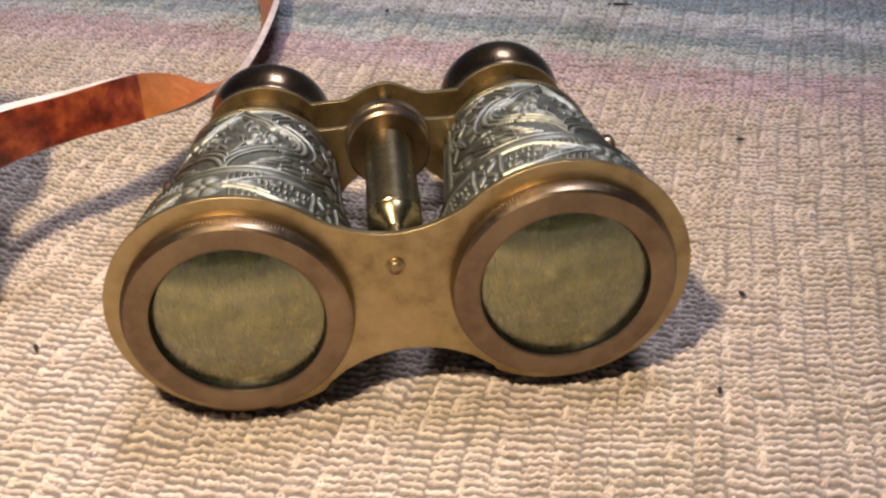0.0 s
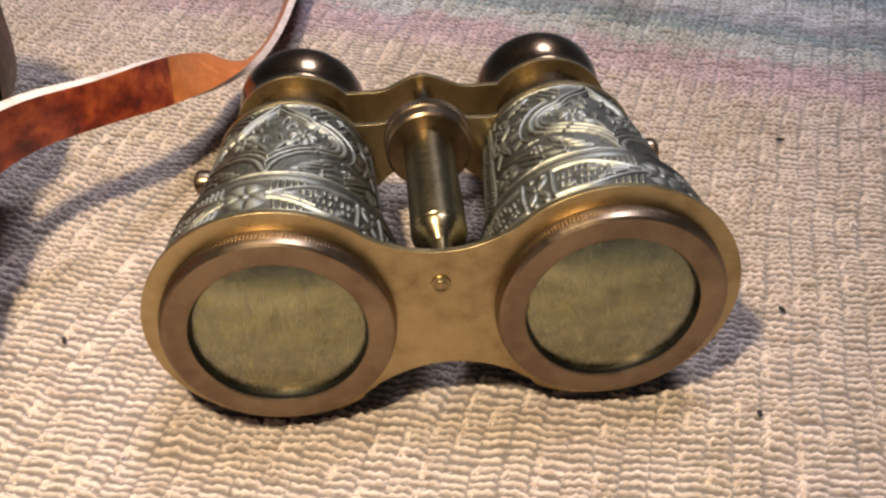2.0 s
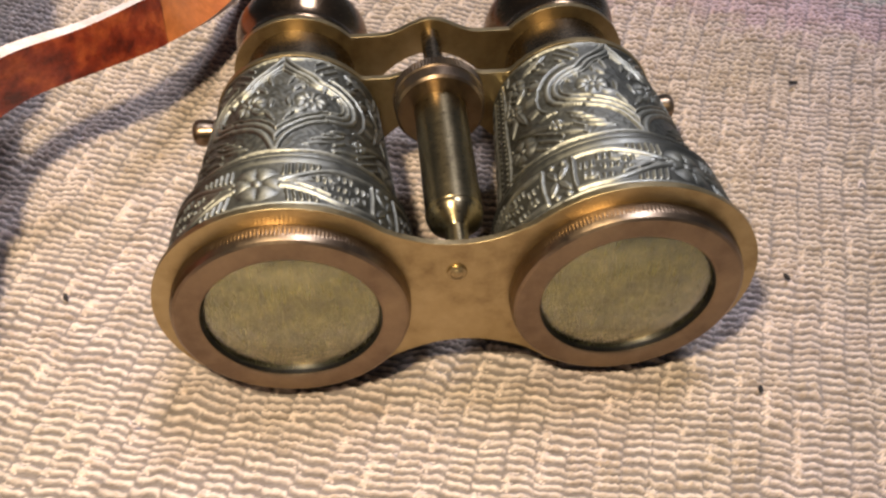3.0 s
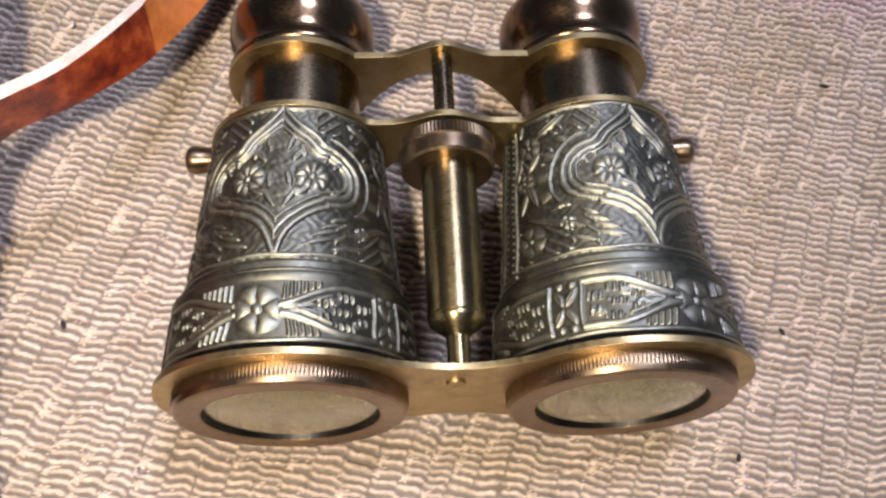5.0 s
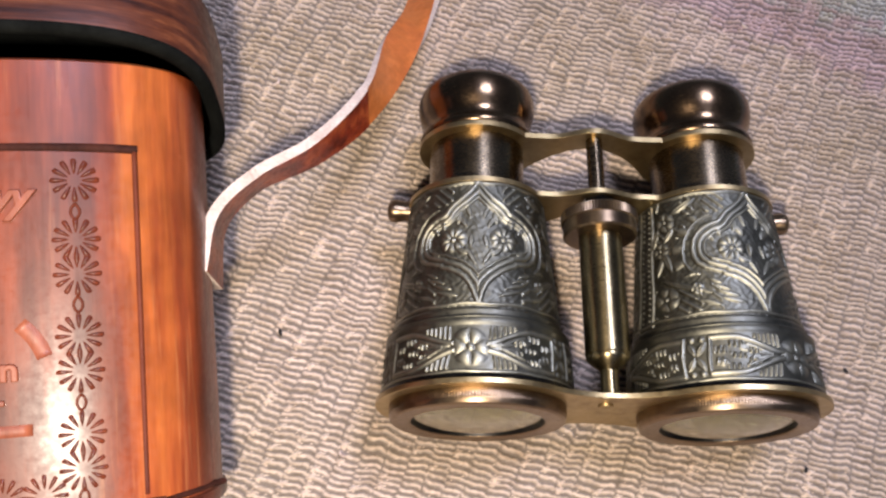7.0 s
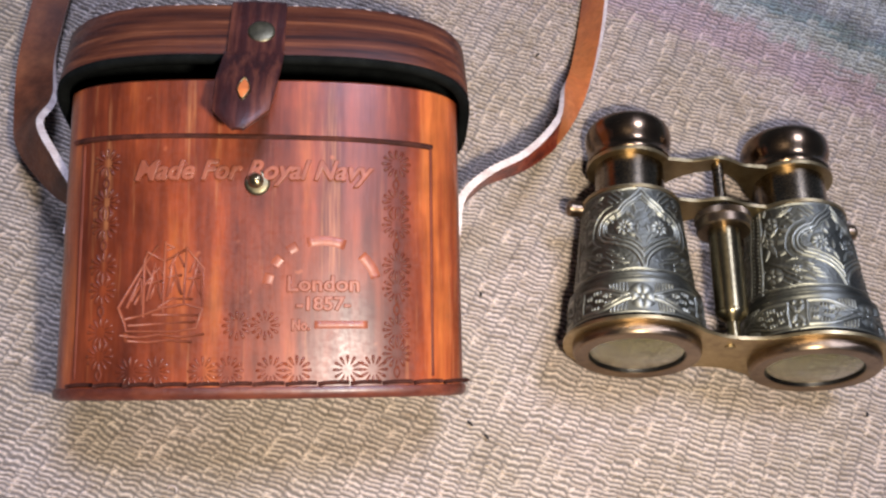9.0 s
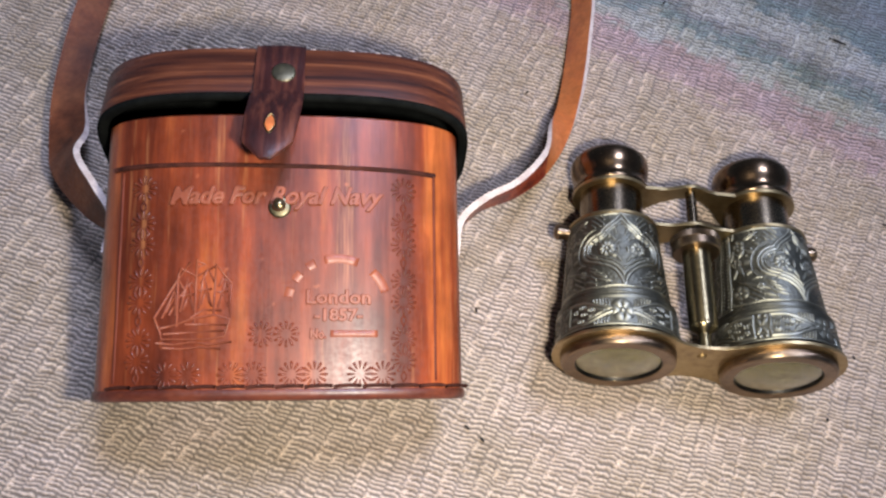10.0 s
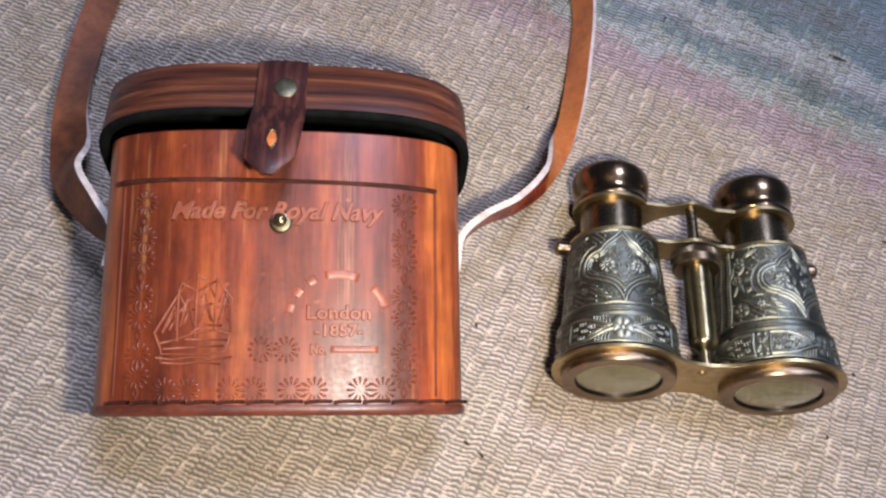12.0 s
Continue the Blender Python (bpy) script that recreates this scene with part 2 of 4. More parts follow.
def lathe(name, profile, material, seg=96, flute=None, caps=True):
    """Turns (y, r) pairs about the y axis. flute(y, k): factor on the radius."""
    verts, faces = [], []
    for y, r in profile:
        for k in range(seg):
            a = 2 * math.pi * k / seg
            rr = r * (flute(y, k) if flute else 1)
            verts.append((rr * math.sin(a), y, rr * math.cos(a)))
    for i in range(len(profile) - 1):
        for k in range(seg):
            k2 = (k + 1) % seg
            faces.append((i * seg + k, i * seg + k2, (i + 1) * seg + k2, (i + 1) * seg + k))
    if caps and profile[0][1] > 1e-6:
        faces.append(tuple(reversed(range(seg))))
    if caps and profile[-1][1] > 1e-6:
        faces.append(tuple((len(profile) - 1) * seg + k for k in range(seg)))
    return mesh_from(name, verts, faces, material)


def slab(name, xs, top, bottom, y0, y1, material):
    """A plate across x between two edge curves, from y0 to y1."""
    n = len(xs)
    verts = [(x, y, z(x)) for y in (y0, y1) for z in (top, bottom) for x in xs]
    f = []
    for i in range(n - 1):
        ft, fb, bt, bb = i, n + i, 2 * n + i, 3 * n + i
        f += [(ft, fb, fb + 1, ft + 1), (bt, bt + 1, bb + 1, bb), (ft, ft + 1, bt + 1, bt), (fb, bb, bb + 1, fb + 1)]
    f += [(0, 2 * n, 3 * n, n), (n - 1, 2 * n - 1, 4 * n - 1, 3 * n - 1)]
    return mesh_from(name, verts, f, material)


def smooth01(a, b, x):
    t = np.clip((x - a) / (b - a), 0, 1)
    return t * t * (3 - 2 * t)


def line(d, w):
    """A rounded ridge of half width w about distance 0."""
    return np.clip(1 - (d / w) ** 2, 0, 1) ** 0.5


# ---- cloth: one woven sheet ----
def build_cloth():
    fx, fy = np.arange(-0.325, 0.177, 0.00050), np.arange(0.068, 0.378, 0.00029)
    xs = np.concatenate(([-2.6, -1.4, -0.80, -0.65, -0.5, -0.37], fx, [0.22, 0.32, 0.5, 0.66, 1.3, 2.5]))
    ys = np.concatenate(([-2.4, -1.1, -0.40, -0.25, -0.1, 0.03], fy, [0.43, 0.55, 0.7, 0.86, 1.5, 2.7]))
    X, Y = np.meshgrid(xs, ys)
    rng = np.random.RandomState(7)

    def wavy(scale, n=7):
        out = np.zeros_like(X)
        for _ in range(n):
            a, ph, f = rng.uniform(0, 6.28), rng.uniform(0, 6.28), rng.uniform(0.6, 1.5) * scale
            out += np.sin(f * (X * math.cos(a) + Y * math.sin(a)) + ph)
        return out / n ** 0.5

    er, ec = (math.cos(radians(-10)), math.sin(radians(-10))), (math.cos(radians(69)), math.sin(radians(69)))
    det = er[0] * ec[1] - er[1] * ec[0]
    u = (X * ec[1] - Y * ec[0]) / det + 0.0035 * wavy(22) + 0.0008 * wavy(160)
    v = (er[0] * Y - er[1] * X) / det + 0.0018 * wavy(28) + 0.00040 * wavy(420)
    U, V = 0.0056, 0.00188
    col = np.floor(u / U)
    ci = col.astype(int)
    fu = u / U - col
    pick = ci % 4000
    groove = rng.uniform(0.0, 1.0, 4000)[pick] ** 0.8 * (0.65 + 0.35 * np.sin(v * rng.uniform(60, 200, 4000)[pick]))
    jit = rng.uniform(-0.20, 0.20, 4000)[pick] + 0.26 * np.sin(v * rng.uniform(150, 480, 4000)[pick] + rng.uniform(0, 6.28, 4000)[pick])
    vv = v / V + 0.26 * (col % 2) + 0.38 * fu + jit + 0.2 * np.sin(2 * np.pi * fu) * rng.uniform(0.2, 1.0, 4000)[pick]
    row = np.floor(vv)
    ri = row.astype(int)
    fv = vv - row
    cell = (ri % 512, ci % 512)
    lot = rng.uniform(0.55, 1.0, (512, 512))[cell]
    lean = rng.uniform(-0.5, 0.5, (512, 512))[cell]
    kink = rng.uniform(0, 6.28, (512, 512))[cell]
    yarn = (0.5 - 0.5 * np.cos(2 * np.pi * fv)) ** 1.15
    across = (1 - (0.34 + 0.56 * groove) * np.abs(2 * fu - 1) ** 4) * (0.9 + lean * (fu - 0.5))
    tie = rng.uniform(0, 1, (512, 512))[cell] > 0.78
    warp = np.exp(-((np.abs(fu - 0.12 - 0.16 * fv) / 0.07) ** 2)) * np.sin(np.pi * fv) ** 0.5 * np.where(tie, 1.05, 0.0)
    nubs = 0.32 * np.sin(2 * np.pi * (fu * 2.7 + fv * 0.5) + kink) * yarn
    calm = np.clip(0.86 + 0.20 * wavy(70) + 0.14 * wavy(260), 0.45, 1.12)
    h = np.maximum((yarn + nubs) * across * lot * calm, warp)
    z = -0.0018 + 0.0018 * h + 0.00006 * rng.standard_normal(X.shape) + 0.0004 * wavy(45)
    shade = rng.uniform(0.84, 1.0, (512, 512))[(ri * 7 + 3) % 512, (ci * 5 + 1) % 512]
    # shade between the rows put into the colour: pale crests, dark valleys
    crest = np.clip((yarn * (1 - (0.25 + 0.65 * groove) * np.abs(2 * fu - 1) ** 6) * (0.8 + 0.2 * lot) + 0.6 * nubs - 0.27 + 0.05 * rng.standard_normal(X.shape)) / 0.50, 0, 1)
    shade = 0.21 + (shade * 1.12 - 0.21) * crest
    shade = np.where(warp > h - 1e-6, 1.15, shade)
    near = ((X > -0.326) & (X < 0.178) & (Y > 0.067) & (Y < 0.379))
    z = np.where(near, z, -0.0006)
    ny, nx = X.shape
    me = bpy.data.meshes.new("cloth")
    me.vertices.add(nx * ny)
    me.vertices.foreach_set("co", np.stack([X, Y, z], -1).astype(np.float32).ravel())
    i = (np.arange(ny - 1)[:, None] * nx + np.arange(nx - 1)[None, :]).ravel()
    quads = np.stack([i, i + 1, i + nx + 1, i + nx], -1).astype(np.int32)
    me.loops.add(quads.size)
    me.loops.foreach_set("vertex_index", quads.ravel())
    me.polygons.add(len(quads))
    me.polygons.foreach_set("loop_start", np.arange(0, quads.size, 4, dtype=np.int32))
    me.polygons.foreach_set("use_smooth", np.ones(len(quads), dtype=bool))
    me.update(calc_edges=True)
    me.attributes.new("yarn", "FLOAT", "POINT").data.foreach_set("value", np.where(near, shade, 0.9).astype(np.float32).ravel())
    dyed = 0.366 * X + 0.931 * Y + np.where(near, rng.uniform(-0.004, 0.004, (512, 512))[cell], 0.0)
    me.attributes.new("band", "FLOAT", "POINT").data.foreach_set("value", dyed.astype(np.float32).ravel())
    me.materials.append(CLOTH)
    return tagged(new("woven_cloth", me), "beige handwoven cotton cloth with teal and pink bands", "cloth", kind="structure")


build_cloth()

# ---- binoculars ----
HALF = 0.0298


def relief_grid(name, rfun, y0, y1, nt, ny, hfun, amp, material):
    """A turned sleeve between y0 and y1 with an embossed pattern hfun(theta, v)."""
    th = np.linspace(0, 2 * np.pi, nt, endpoint=False)
    v = np.linspace(0, 1, ny)
    T, Vv = np.meshgrid(th, v)
    H = hfun(T, Vv)
    Rr = rfun(Vv) + amp * H
    co = np.stack([Rr * np.sin(T), y0 + (y1 - y0) * Vv, Rr * np.cos(T)], -1)
    me = bpy.data.meshes.new(name)
    me.vertices.add(nt * ny)
    me.vertices.foreach_set("co", co.astype(np.float32).ravel())
    j, k = np.meshgrid(np.arange(ny - 1), np.arange(nt), indexing="ij")
    k2 = (k + 1) % nt
    q = np.stack([j * nt + k, j * nt + k2, (j + 1) * nt + k2, (j + 1) * nt + k], -1).reshape(-1, 4).astype(np.int32)
    me.loops.add(q.size)
    me.loops.foreach_set("vertex_index", q.ravel())
    me.polygons.add(len(q))
    me.polygons.foreach_set("loop_start", np.arange(0, q.size, 4, dtype=np.int32))
    me.polygons.foreach_set("use_smooth", np.ones(len(q), dtype=bool))
    me.update(calc_edges=True)
    me.attributes.new("raised", "FLOAT", "POINT").data.foreach_set("value", np.clip(H, 0, 1).astype(np.float32).ravel())
    me.materials.append(material)
    return me


def blossom(a, b, size, petals):
    """Petals round a middle knob, in millimetres."""
    r, t = np.hypot(a, b) / size, np.arctan2(b, a)
    lobe = np.abs(np.cos(t * petals / 2)) ** 0.45
    p = np.clip(1 - ((r - 0.58) / 0.42) ** 2, 0, 1) * lobe
    return np.maximum(p, np.clip(1 - (r / 0.24) ** 2, 0, 1))


def leaf(a, b, x, y, ang, length, width):
    ca, sa = math.cos(ang), math.sin(ang)
    p, q = (a - x) * ca + (b - y) * sa, -(a - x) * sa + (b - y) * ca
    s = np.clip(p / length, 0, 1)
    half = width * np.sin(np.pi * s) ** 0.8 + 1e-6
    body = np.clip(1 - (q / half) ** 2, 0, 1) * ((p > 0) & (p < length))
    return body * (1 - 0.5 * np.exp(-((q / (0.18 * width)) ** 2)))


def cone_pattern(T, v):
    """Two panels round the barrel: a lobed ogee with paired flowers, sprays and hatching beside it."""
    a = ((T / np.pi + 0.5) % 1 - 0.5) * np.pi * 18.6
    b = v * 34.0 - 0.3
    a, b = a + 0.22 * np.sin(0.35 * b + 3 * T), b + 0.16 * np.sin(0.3 * a + 5 * T)
    m = np.abs(a)
    h = np.zeros_like(a)
    at = [0.8, 3.5, 5.6, 7.4, 9.0, 10.0, 10.6, 11.1, 11.5, 12.2, 13.5, 15.3, 17.5, 19.7, 21.5, 23.0, 24.0, 24.5, 25.0, 26.2, 27.3, 29.0, 30.5, 32.2, 33.5]
    wide = [0.2, 0.9, 1.8, 3.1, 5.0, 6.8, 8.4, 8.8, 10.4, 12.6, 14.2, 15.2, 15.5, 15.2, 14.1, 12.3, 10.4, 8.6, 7.9, 7.0, 5.9, 3.6, 2.1, 0.8, 0.2]

    def ogee(y):
        return np.interp(y, at, wide)

    w = ogee(b)
    d = np.full_like(b, 99.0)
    for y in np.linspace(0.8, 33.5, 220):
        d = np.minimum(d, np.hypot(m - ogee(y), b - y))
    d *= np.where(m < w, -1, 1)
    inside = (b > 0.8) & (b < 33.5)
    for off, lw in ((0.0, 0.60), (-1.5, 0.60), (-2.7, 0.30)):
        h = np.maximum(h, line(d - off, lw) * inside)
    # flowers, leaves and stems inside the ogee
    h = np.maximum(h, blossom(m - 6.3, b - 17.4, 3.5, 9))
    for x, y, ang, ln, wd in ((0.7, 10.5, 1.05, 5.6, 0.6), (2.4, 13.2, 0.5, 3.4, 0.9), (2.0, 15.0, 1.7, 3.6, 0.7), (2.6, 20.6, 1.0, 3.6, 0.9),
                              (5.0, 21.6, 1.9, 3.4, 0.8), (1.6, 23.0, 1.3, 4.2, 0.6), (9.4, 13.4, 0.6, 3.0, 0.8), (10.2, 19.4, 0.9, 2.6, 0.7), (8.6, 20.6, 1.5, 2.6, 0.7)):
        h = np.maximum(h, leaf(m, b, x, y, ang, ln, wd))
    out = d > 0.9
    # scalloped ring with short rays round the lobe
    ray = np.arctan2(b - 17.5, m - 7.0)
    ring = out & (b > 10.5) & (b < 26.5) & (m > 9)
    h = np.maximum(h, np.where(ring, 0.8 * line(d - 2.4, 0.34), 0))
    h = np.maximum(h, np.where(ring & (d > 2.7) & (d < 4.9), 0.85 * np.clip(np.sin(ray * 17), 0, 1) ** 0.6, 0))
    # sprays in the corners
    spray = np.zeros_like(a)
    for x, y, ang, ln, wd in ((11.5, 5.2, 0.42, 13.5, 0.9), (9.5, 2.0, 0.30, 7.0, 0.6), (4.6, 2.6, 0.30, 5.6, 0.55), (5.8, 4.4, 0.34, 5.0, 0.55), (7.6, 6.2, 0.36, 4.2, 0.5), (9.2, 7.9, 0.40, 3.6, 0.5),
                              (20.5, 12.5, 1.2, 7.5, 1.0), (25.0, 12.0, 2.0, 6.0, 0.8), (20.6, 28.6, 2.75, 7.5, 1.1), (24.5, 26.0, -1.3, 6.5, 0.8), (20.0, 24.8, -0.9, 5.0, 0.8), (25.2, 30.0, 1.9, 3.4, 0.8)):
        spray = np.maximum(spray, leaf(m, b, x, y, ang, ln, wd))
    for x, y, size in ((22.8, 5.6, 3.3), (22.6, 26.8, 2.9), (15.2, 7.0, 1.7), (23.8, 19.0, 2.4)):
        spray = np.maximum(spray, blossom(m - x, b - y, size, 5))
    hatch = 0.8 * np.clip(np.sin(2.7 * (0.9 * m - b)), 0, 1) ** 0.7
    rows = ((b < 8.6) & (m > 10.0)) | ((b > 27.5) & (m > 6.0) & (m < 17.5)) | ((b > 21.5) & (b < 25) & (m > 17))
    rows &= out & (m < 25.8) & (b > 1.2) & (b < 32.4) & (np.sin(0.8 * m + 0.5) > -0.55)
    for x, y, size in ((22.8, 5.6, 3.8), (22.6, 26.8, 3.3)):
        rows &= np.hypot(m - x, b - y) > size
    h = np.maximum(h, np.where(rows & (spray < 0.05), hatch, 0))
    h = np.maximum(h, np.where(out, spray, 0))
    # borders
    h = np.maximum(h, line(m - 26.6, 0.42))
    h = np.maximum(h, 0.9 * line(m - 28.0, 0.5) * (0.55 + 0.45 * np.sin(4.2 * b)))
    h = np.maximum(h, line(b - 0.5, 0.42))
    h = np.maximum(h, 0.9 * line(b - 33.0, 0.45))
    worn = 0.10 * np.sin(2.9 * a + 1.3 * np.sin(1.7 * b)) * np.sin(2.3 * b + 1.5 * np.sin(1.1 * a))
    return np.clip(h + worn * (h < 0.3), -0.2, 1)


def band_pattern(T, v):
    """Flowers with frames that open away from them, filled with short upright bars."""
    n = 3
    a = ((T * n / (2 * np.pi) + 0.5) % 1 - 0.5) * 2 * np.pi * 22.3 / n
    b = (v - 0.45) * 13.2
    a, b = a + 0.20 * np.sin(0.6 * b + 4 * T), b + 0.12 * np.sin(0.3 * a + 3 * T)
    m, c = np.abs(a), np.abs(b)
    h = blossom(a, b, 4.5, 6)
    arc = 0.7 + 3.5 * smooth01(3.0, 15.0, m)
    h = np.maximum(h, line(c - arc, 0.62) * (m > 3.8) * (m < 20.5))
    h = np.maximum(h, 0.9 * line(c - arc + 1.3, 0.42) * (m > 6.5) * (m < 12.5))
    h = np.maximum(h, leaf(m, c, 4.2, 0.30, 0.05, 6.5, 0.55))
    ticks = np.clip(1.3 * np.sin(2 * np.pi * (0.88 * m + 0.08 * b)) + 0.2, 0, 1)
    for x0, x1, mid, tall in ((9.6, 12.6, 1.0, 0.8), (13.2, 16.4, 2.5, 0.85), (12.8, 16.0, -0.2, 0.7), (16.6, 19.4, 1.1, 0.9)):
        d = np.where(b > 0, b - mid, -b - mid - 0.4)
        h = np.maximum(h, ticks * line(d, tall) * (m > x0) * (m < x1) * (c < arc - 0.7))
    for x, y in ((13.0, 1.6), (17.4, -1.9), (10.4, -0.6)):
        h = np.maximum(h, 0.55 * (np.hypot((m - x) / 1.1, (b - y) / 0.8) < 1))
    h = np.maximum(h, 0.85 * ticks * (c > arc + 0.9) * (c < 4.9) * (m > 4.4) * (m < 10.5))
    h = np.maximum(h, line(m - 20.4, 0.40) * (c < 4.6))
    h = np.maximum(h, leaf(m, c, 23.2, 0.2, 2.1, 3.6, 0.8))
    h = np.maximum(h, 0.8 * line(np.hypot(m - 22.2, c - 4.0), 0.7))
    h = np.maximum(h, line(b + 5.6, 0.4))
    return np.clip(h, 0, 1) * (v < 0.83)


def band_radius(v):
    return 0.0227 - 0.0008 * v + 0.0003 * np.sin(np.pi * np.clip((v - 0.84) / 0.16, 0, 1))


def build_binoculars():
    root = empty("binoculars", pose(-0.0097, 0.1335, 0.0239, -4.6, -0.7, 0.9))
    tagged(root, "antique brass opera binoculars with engraved dark barrels lying on cloth", "binoculars")

    def circle(r):
        return lambda x: math.sqrt(max(r * r - (abs(x) - HALF) ** 2, 0.0))

    def spread(r):
        xs = [HALF + r * math.cos(a) for a in np.linspace(0, math.pi / 2, 24)]
        xs += [HALF - r * math.sin(a) for a in np.linspace(0, math.pi / 2, 20)[1:]]
        xs = [x for x in xs if x > 0.018]
        inner = list(np.linspace(-0.018, 0.018, 37))
        return sorted([-x for x in xs] + inner + xs)

    c = circle(0.0242)

    def plate_top(x):
        w = 0.0134 + 24 * x * x
        return max(c(x), w) if abs(x) < 0.0165 else c(x)

    front = child("front_plate", slab("front_plate", spread(0.0242), plate_top, lambda x: -plate_top(x) + (0.0008 if abs(x) < 0.0165 else 0), 0.0027, 0.0039, BRASS), root)
    sharpen(front, 35, 0.0004)

    def bridge(name, r, y0, y1, apex, dip, low):
        cc = circle(r)

        def top(x):
            x = abs(x)
            k = (math.cos(math.pi * min(x / 0.011, 1)) + 1) / 2
            w = dip + (apex - dip) * k
            return max(cc(x), w) if x < 0.0185 else cc(x)

        def bottom(x):
            x = abs(x)
            w = low - 0.015 * (x / 0.018) ** 2
            return -cc(x) if x >= 0.0185 else min(w, -cc(x) if cc(x) > 0 else w)

        return sharpen(child(name, slab(name, spread(r), top, bottom, y0, y1, BRASS), root), 35, 0.0004)

    bridge("rear_plate", 0.0176, 0.0546, 0.0559, 0.0136, 0.0106, 0.0010)
    bridge("eyepiece_bridge", 0.0153, 0.0718, 0.0732, 0.0134, 0.0098, 0.0050)

    collar = lathe("collar", [(0.0034, 0.0000), (0.0034, 0.0222), (0.0044, 0.0232), (0.0054, 0.0228), (0.0054, 0.0000)], DARKMETAL, 80)
    cone = relief_grid("barrel", lambda v: 0.0200 - 0.0031 * v, 0.0212, 0.0548, 760, 230, cone_pattern, 0.00050, PEWTER)
    band = relief_grid("band", band_radius, 0.0052, 0.0184, 760, 90, band_pattern, 0.00046, PEWTER)
    shoulder = lathe("shoulder", [(0.0182, 0.0222), (0.0186, 0.0219), (0.0189, 0.0209), (0.0196, 0.0205), (0.0202, 0.0209), (0.0209, 0.0206), (0.0212, 0.0198)], PEWTER, 96)
    ring_profile = [(0.0006, 0.0157), (-0.0006, 0.0158), (-0.0008, 0.0161), (-0.0009, 0.0166), (-0.0009, 0.0200), (-0.0006, 0.0205), (0.0001, 0.0208), (0.0009, 0.0208), (0.0026, 0.0208), (0.0028, 0.0208), (0.0028, 0.0157), (0.0006, 0.0157)]
    ring = lathe("objective_ring", ring_profile, BRONZE, 400, lambda y, k: 1 + (0.007 if (k % 2 and 0.0008 < y < 0.0027) else 0))
    ringm = mesh_from("objective_ring", [v.co[:] for v in ring.vertices], [p.vertices[:] for p in ring.polygons if len(p.vertices) == 4], BRONZE)
    dome = [(-0.0020 + 0.0023 * k * k, 0.0154 * k) for k in np.linspace(0, 1, 14)]
    lens = lathe("lens", dome + [(0.0008 - 0.0023 * (1 - k * k), 0.0154 * k) for k in np.linspace(1, 0, 14)], GLASS, 64)
    # domed reflector added behind the glass to brighten the lens
    lens_backing = lathe("lens_backing", [(-0.0013 + 0.0023 * k * k, 0.0155 * k) for k in np.linspace(0, 1, 14)], LENS_BACKING, 64)
    cell = lathe("lens_cell", [(-0.0005, 0.0158), (0.0002, 0.0157), (0.0012, 0.01545), (0.0027, 0.0154)], DARKMETAL, 64, None, False)
    tube = lathe("draw_tube", [(0.0550, 0.0136), (0.0566, 0.0136), (0.0569, 0.0128), (0.0574, 0.0124), (0.0725, 0.0124)], DARKBRASS, 96)
    cup = lathe("eyecup", [(0.0732, 0.0120), (0.0734, 0.0147), (0.0738, 0.0151), (0.0747, 0.0152), (0.0755, 0.0150), (0.0759, 0.0144), (0.0764, 0.0140), (0.0773, 0.0138), (0.0783, 0.0139), (0.0794, 0.0143), (0.0806, 0.0149), (0.0818, 0.01535), (0.0832, 0.01565),
                           (0.0850, 0.0158), (0.0866, 0.0157), (0.0880, 0.0152), (0.0891, 0.0143), (0.0898, 0.0132), (0.0901, 0.0120), (0.0898, 0.0108), (0.0875, 0.0090), (0.0865, 0.0080)], EYEBRONZE, 96)
    eye = lathe("eye_lens", [(0.0866, 0.0081), (0.0872, 0.0050), (0.0874, 0.0)], GLASS, 48)
    lug_bm = lathe("lug", [(0.0, 0.0), (0.0, 0.0030), (0.0022, 0.0027), (0.0030, 0.0026), (0.0042, 0.0028), (0.0056, 0.0030), (0.0066, 0.0028), (0.0073, 0.0020), (0.0076, 0.0)], BRONZE, 24)
    for side in (-1, 1):
        at = pose(side * HALF, 0, 0)
        turn = pose(side * HALF, 0, 0, 0, -4 if side < 0 else 17, 0)
        b = child("barrel", cone, root, turn, "blackened metal barrel engraved with flowers")
        child("band", band, b, pose(0, 0, 0, 0, -5 if side < 0 else 10, 0))
        child("shoulder", shoulder, b)
        sharpen(child("collar", collar, b), 40)
        r = sharpen(child("objective_ring", ringm, root, at, "reddish bronze ring with a milled rim"), 25)
        gl = sharpen(child("lens", lens, r, None, "dusty clear glass lens"), 30)
        gl.visible_shadow = False
        sharpen(child("lens_backing", lens_backing, r), 20)
        child("lens_cell", cell, r, None, "black lens cell")
        sharpen(child("draw_tube", tube, root, at), 30)
        e = sharpen(child("eyecup", cup, root, at, "dark polished bronze eyecup"), 50)
        child("eye_lens", eye, e)
        child("lug", lug_bm, root, pose(side * 0.0455, 0.0545, -0.001, 0, 0, -90 * side))

    ax = pose(0.0, 0, 0.0092)
    sharpen(child("focus_tube", lathe("focus_tube", [(0.0100, 0.0021), (0.0106, 0.0026), (0.0116, 0.0040), (0.0126, 0.0050), (0.0134, 0.0052), (0.0137, 0.0051), (0.0139, 0.0053), (0.0444, 0.0053)], TUBEBRASS, 64), root, ax), 40)
    sharpen(child("focus_stem", lathe("focus_stem", [(0.0028, 0.0021), (0.0108, 0.0021)], TUBEBRASS, 32), root, ax), 40)
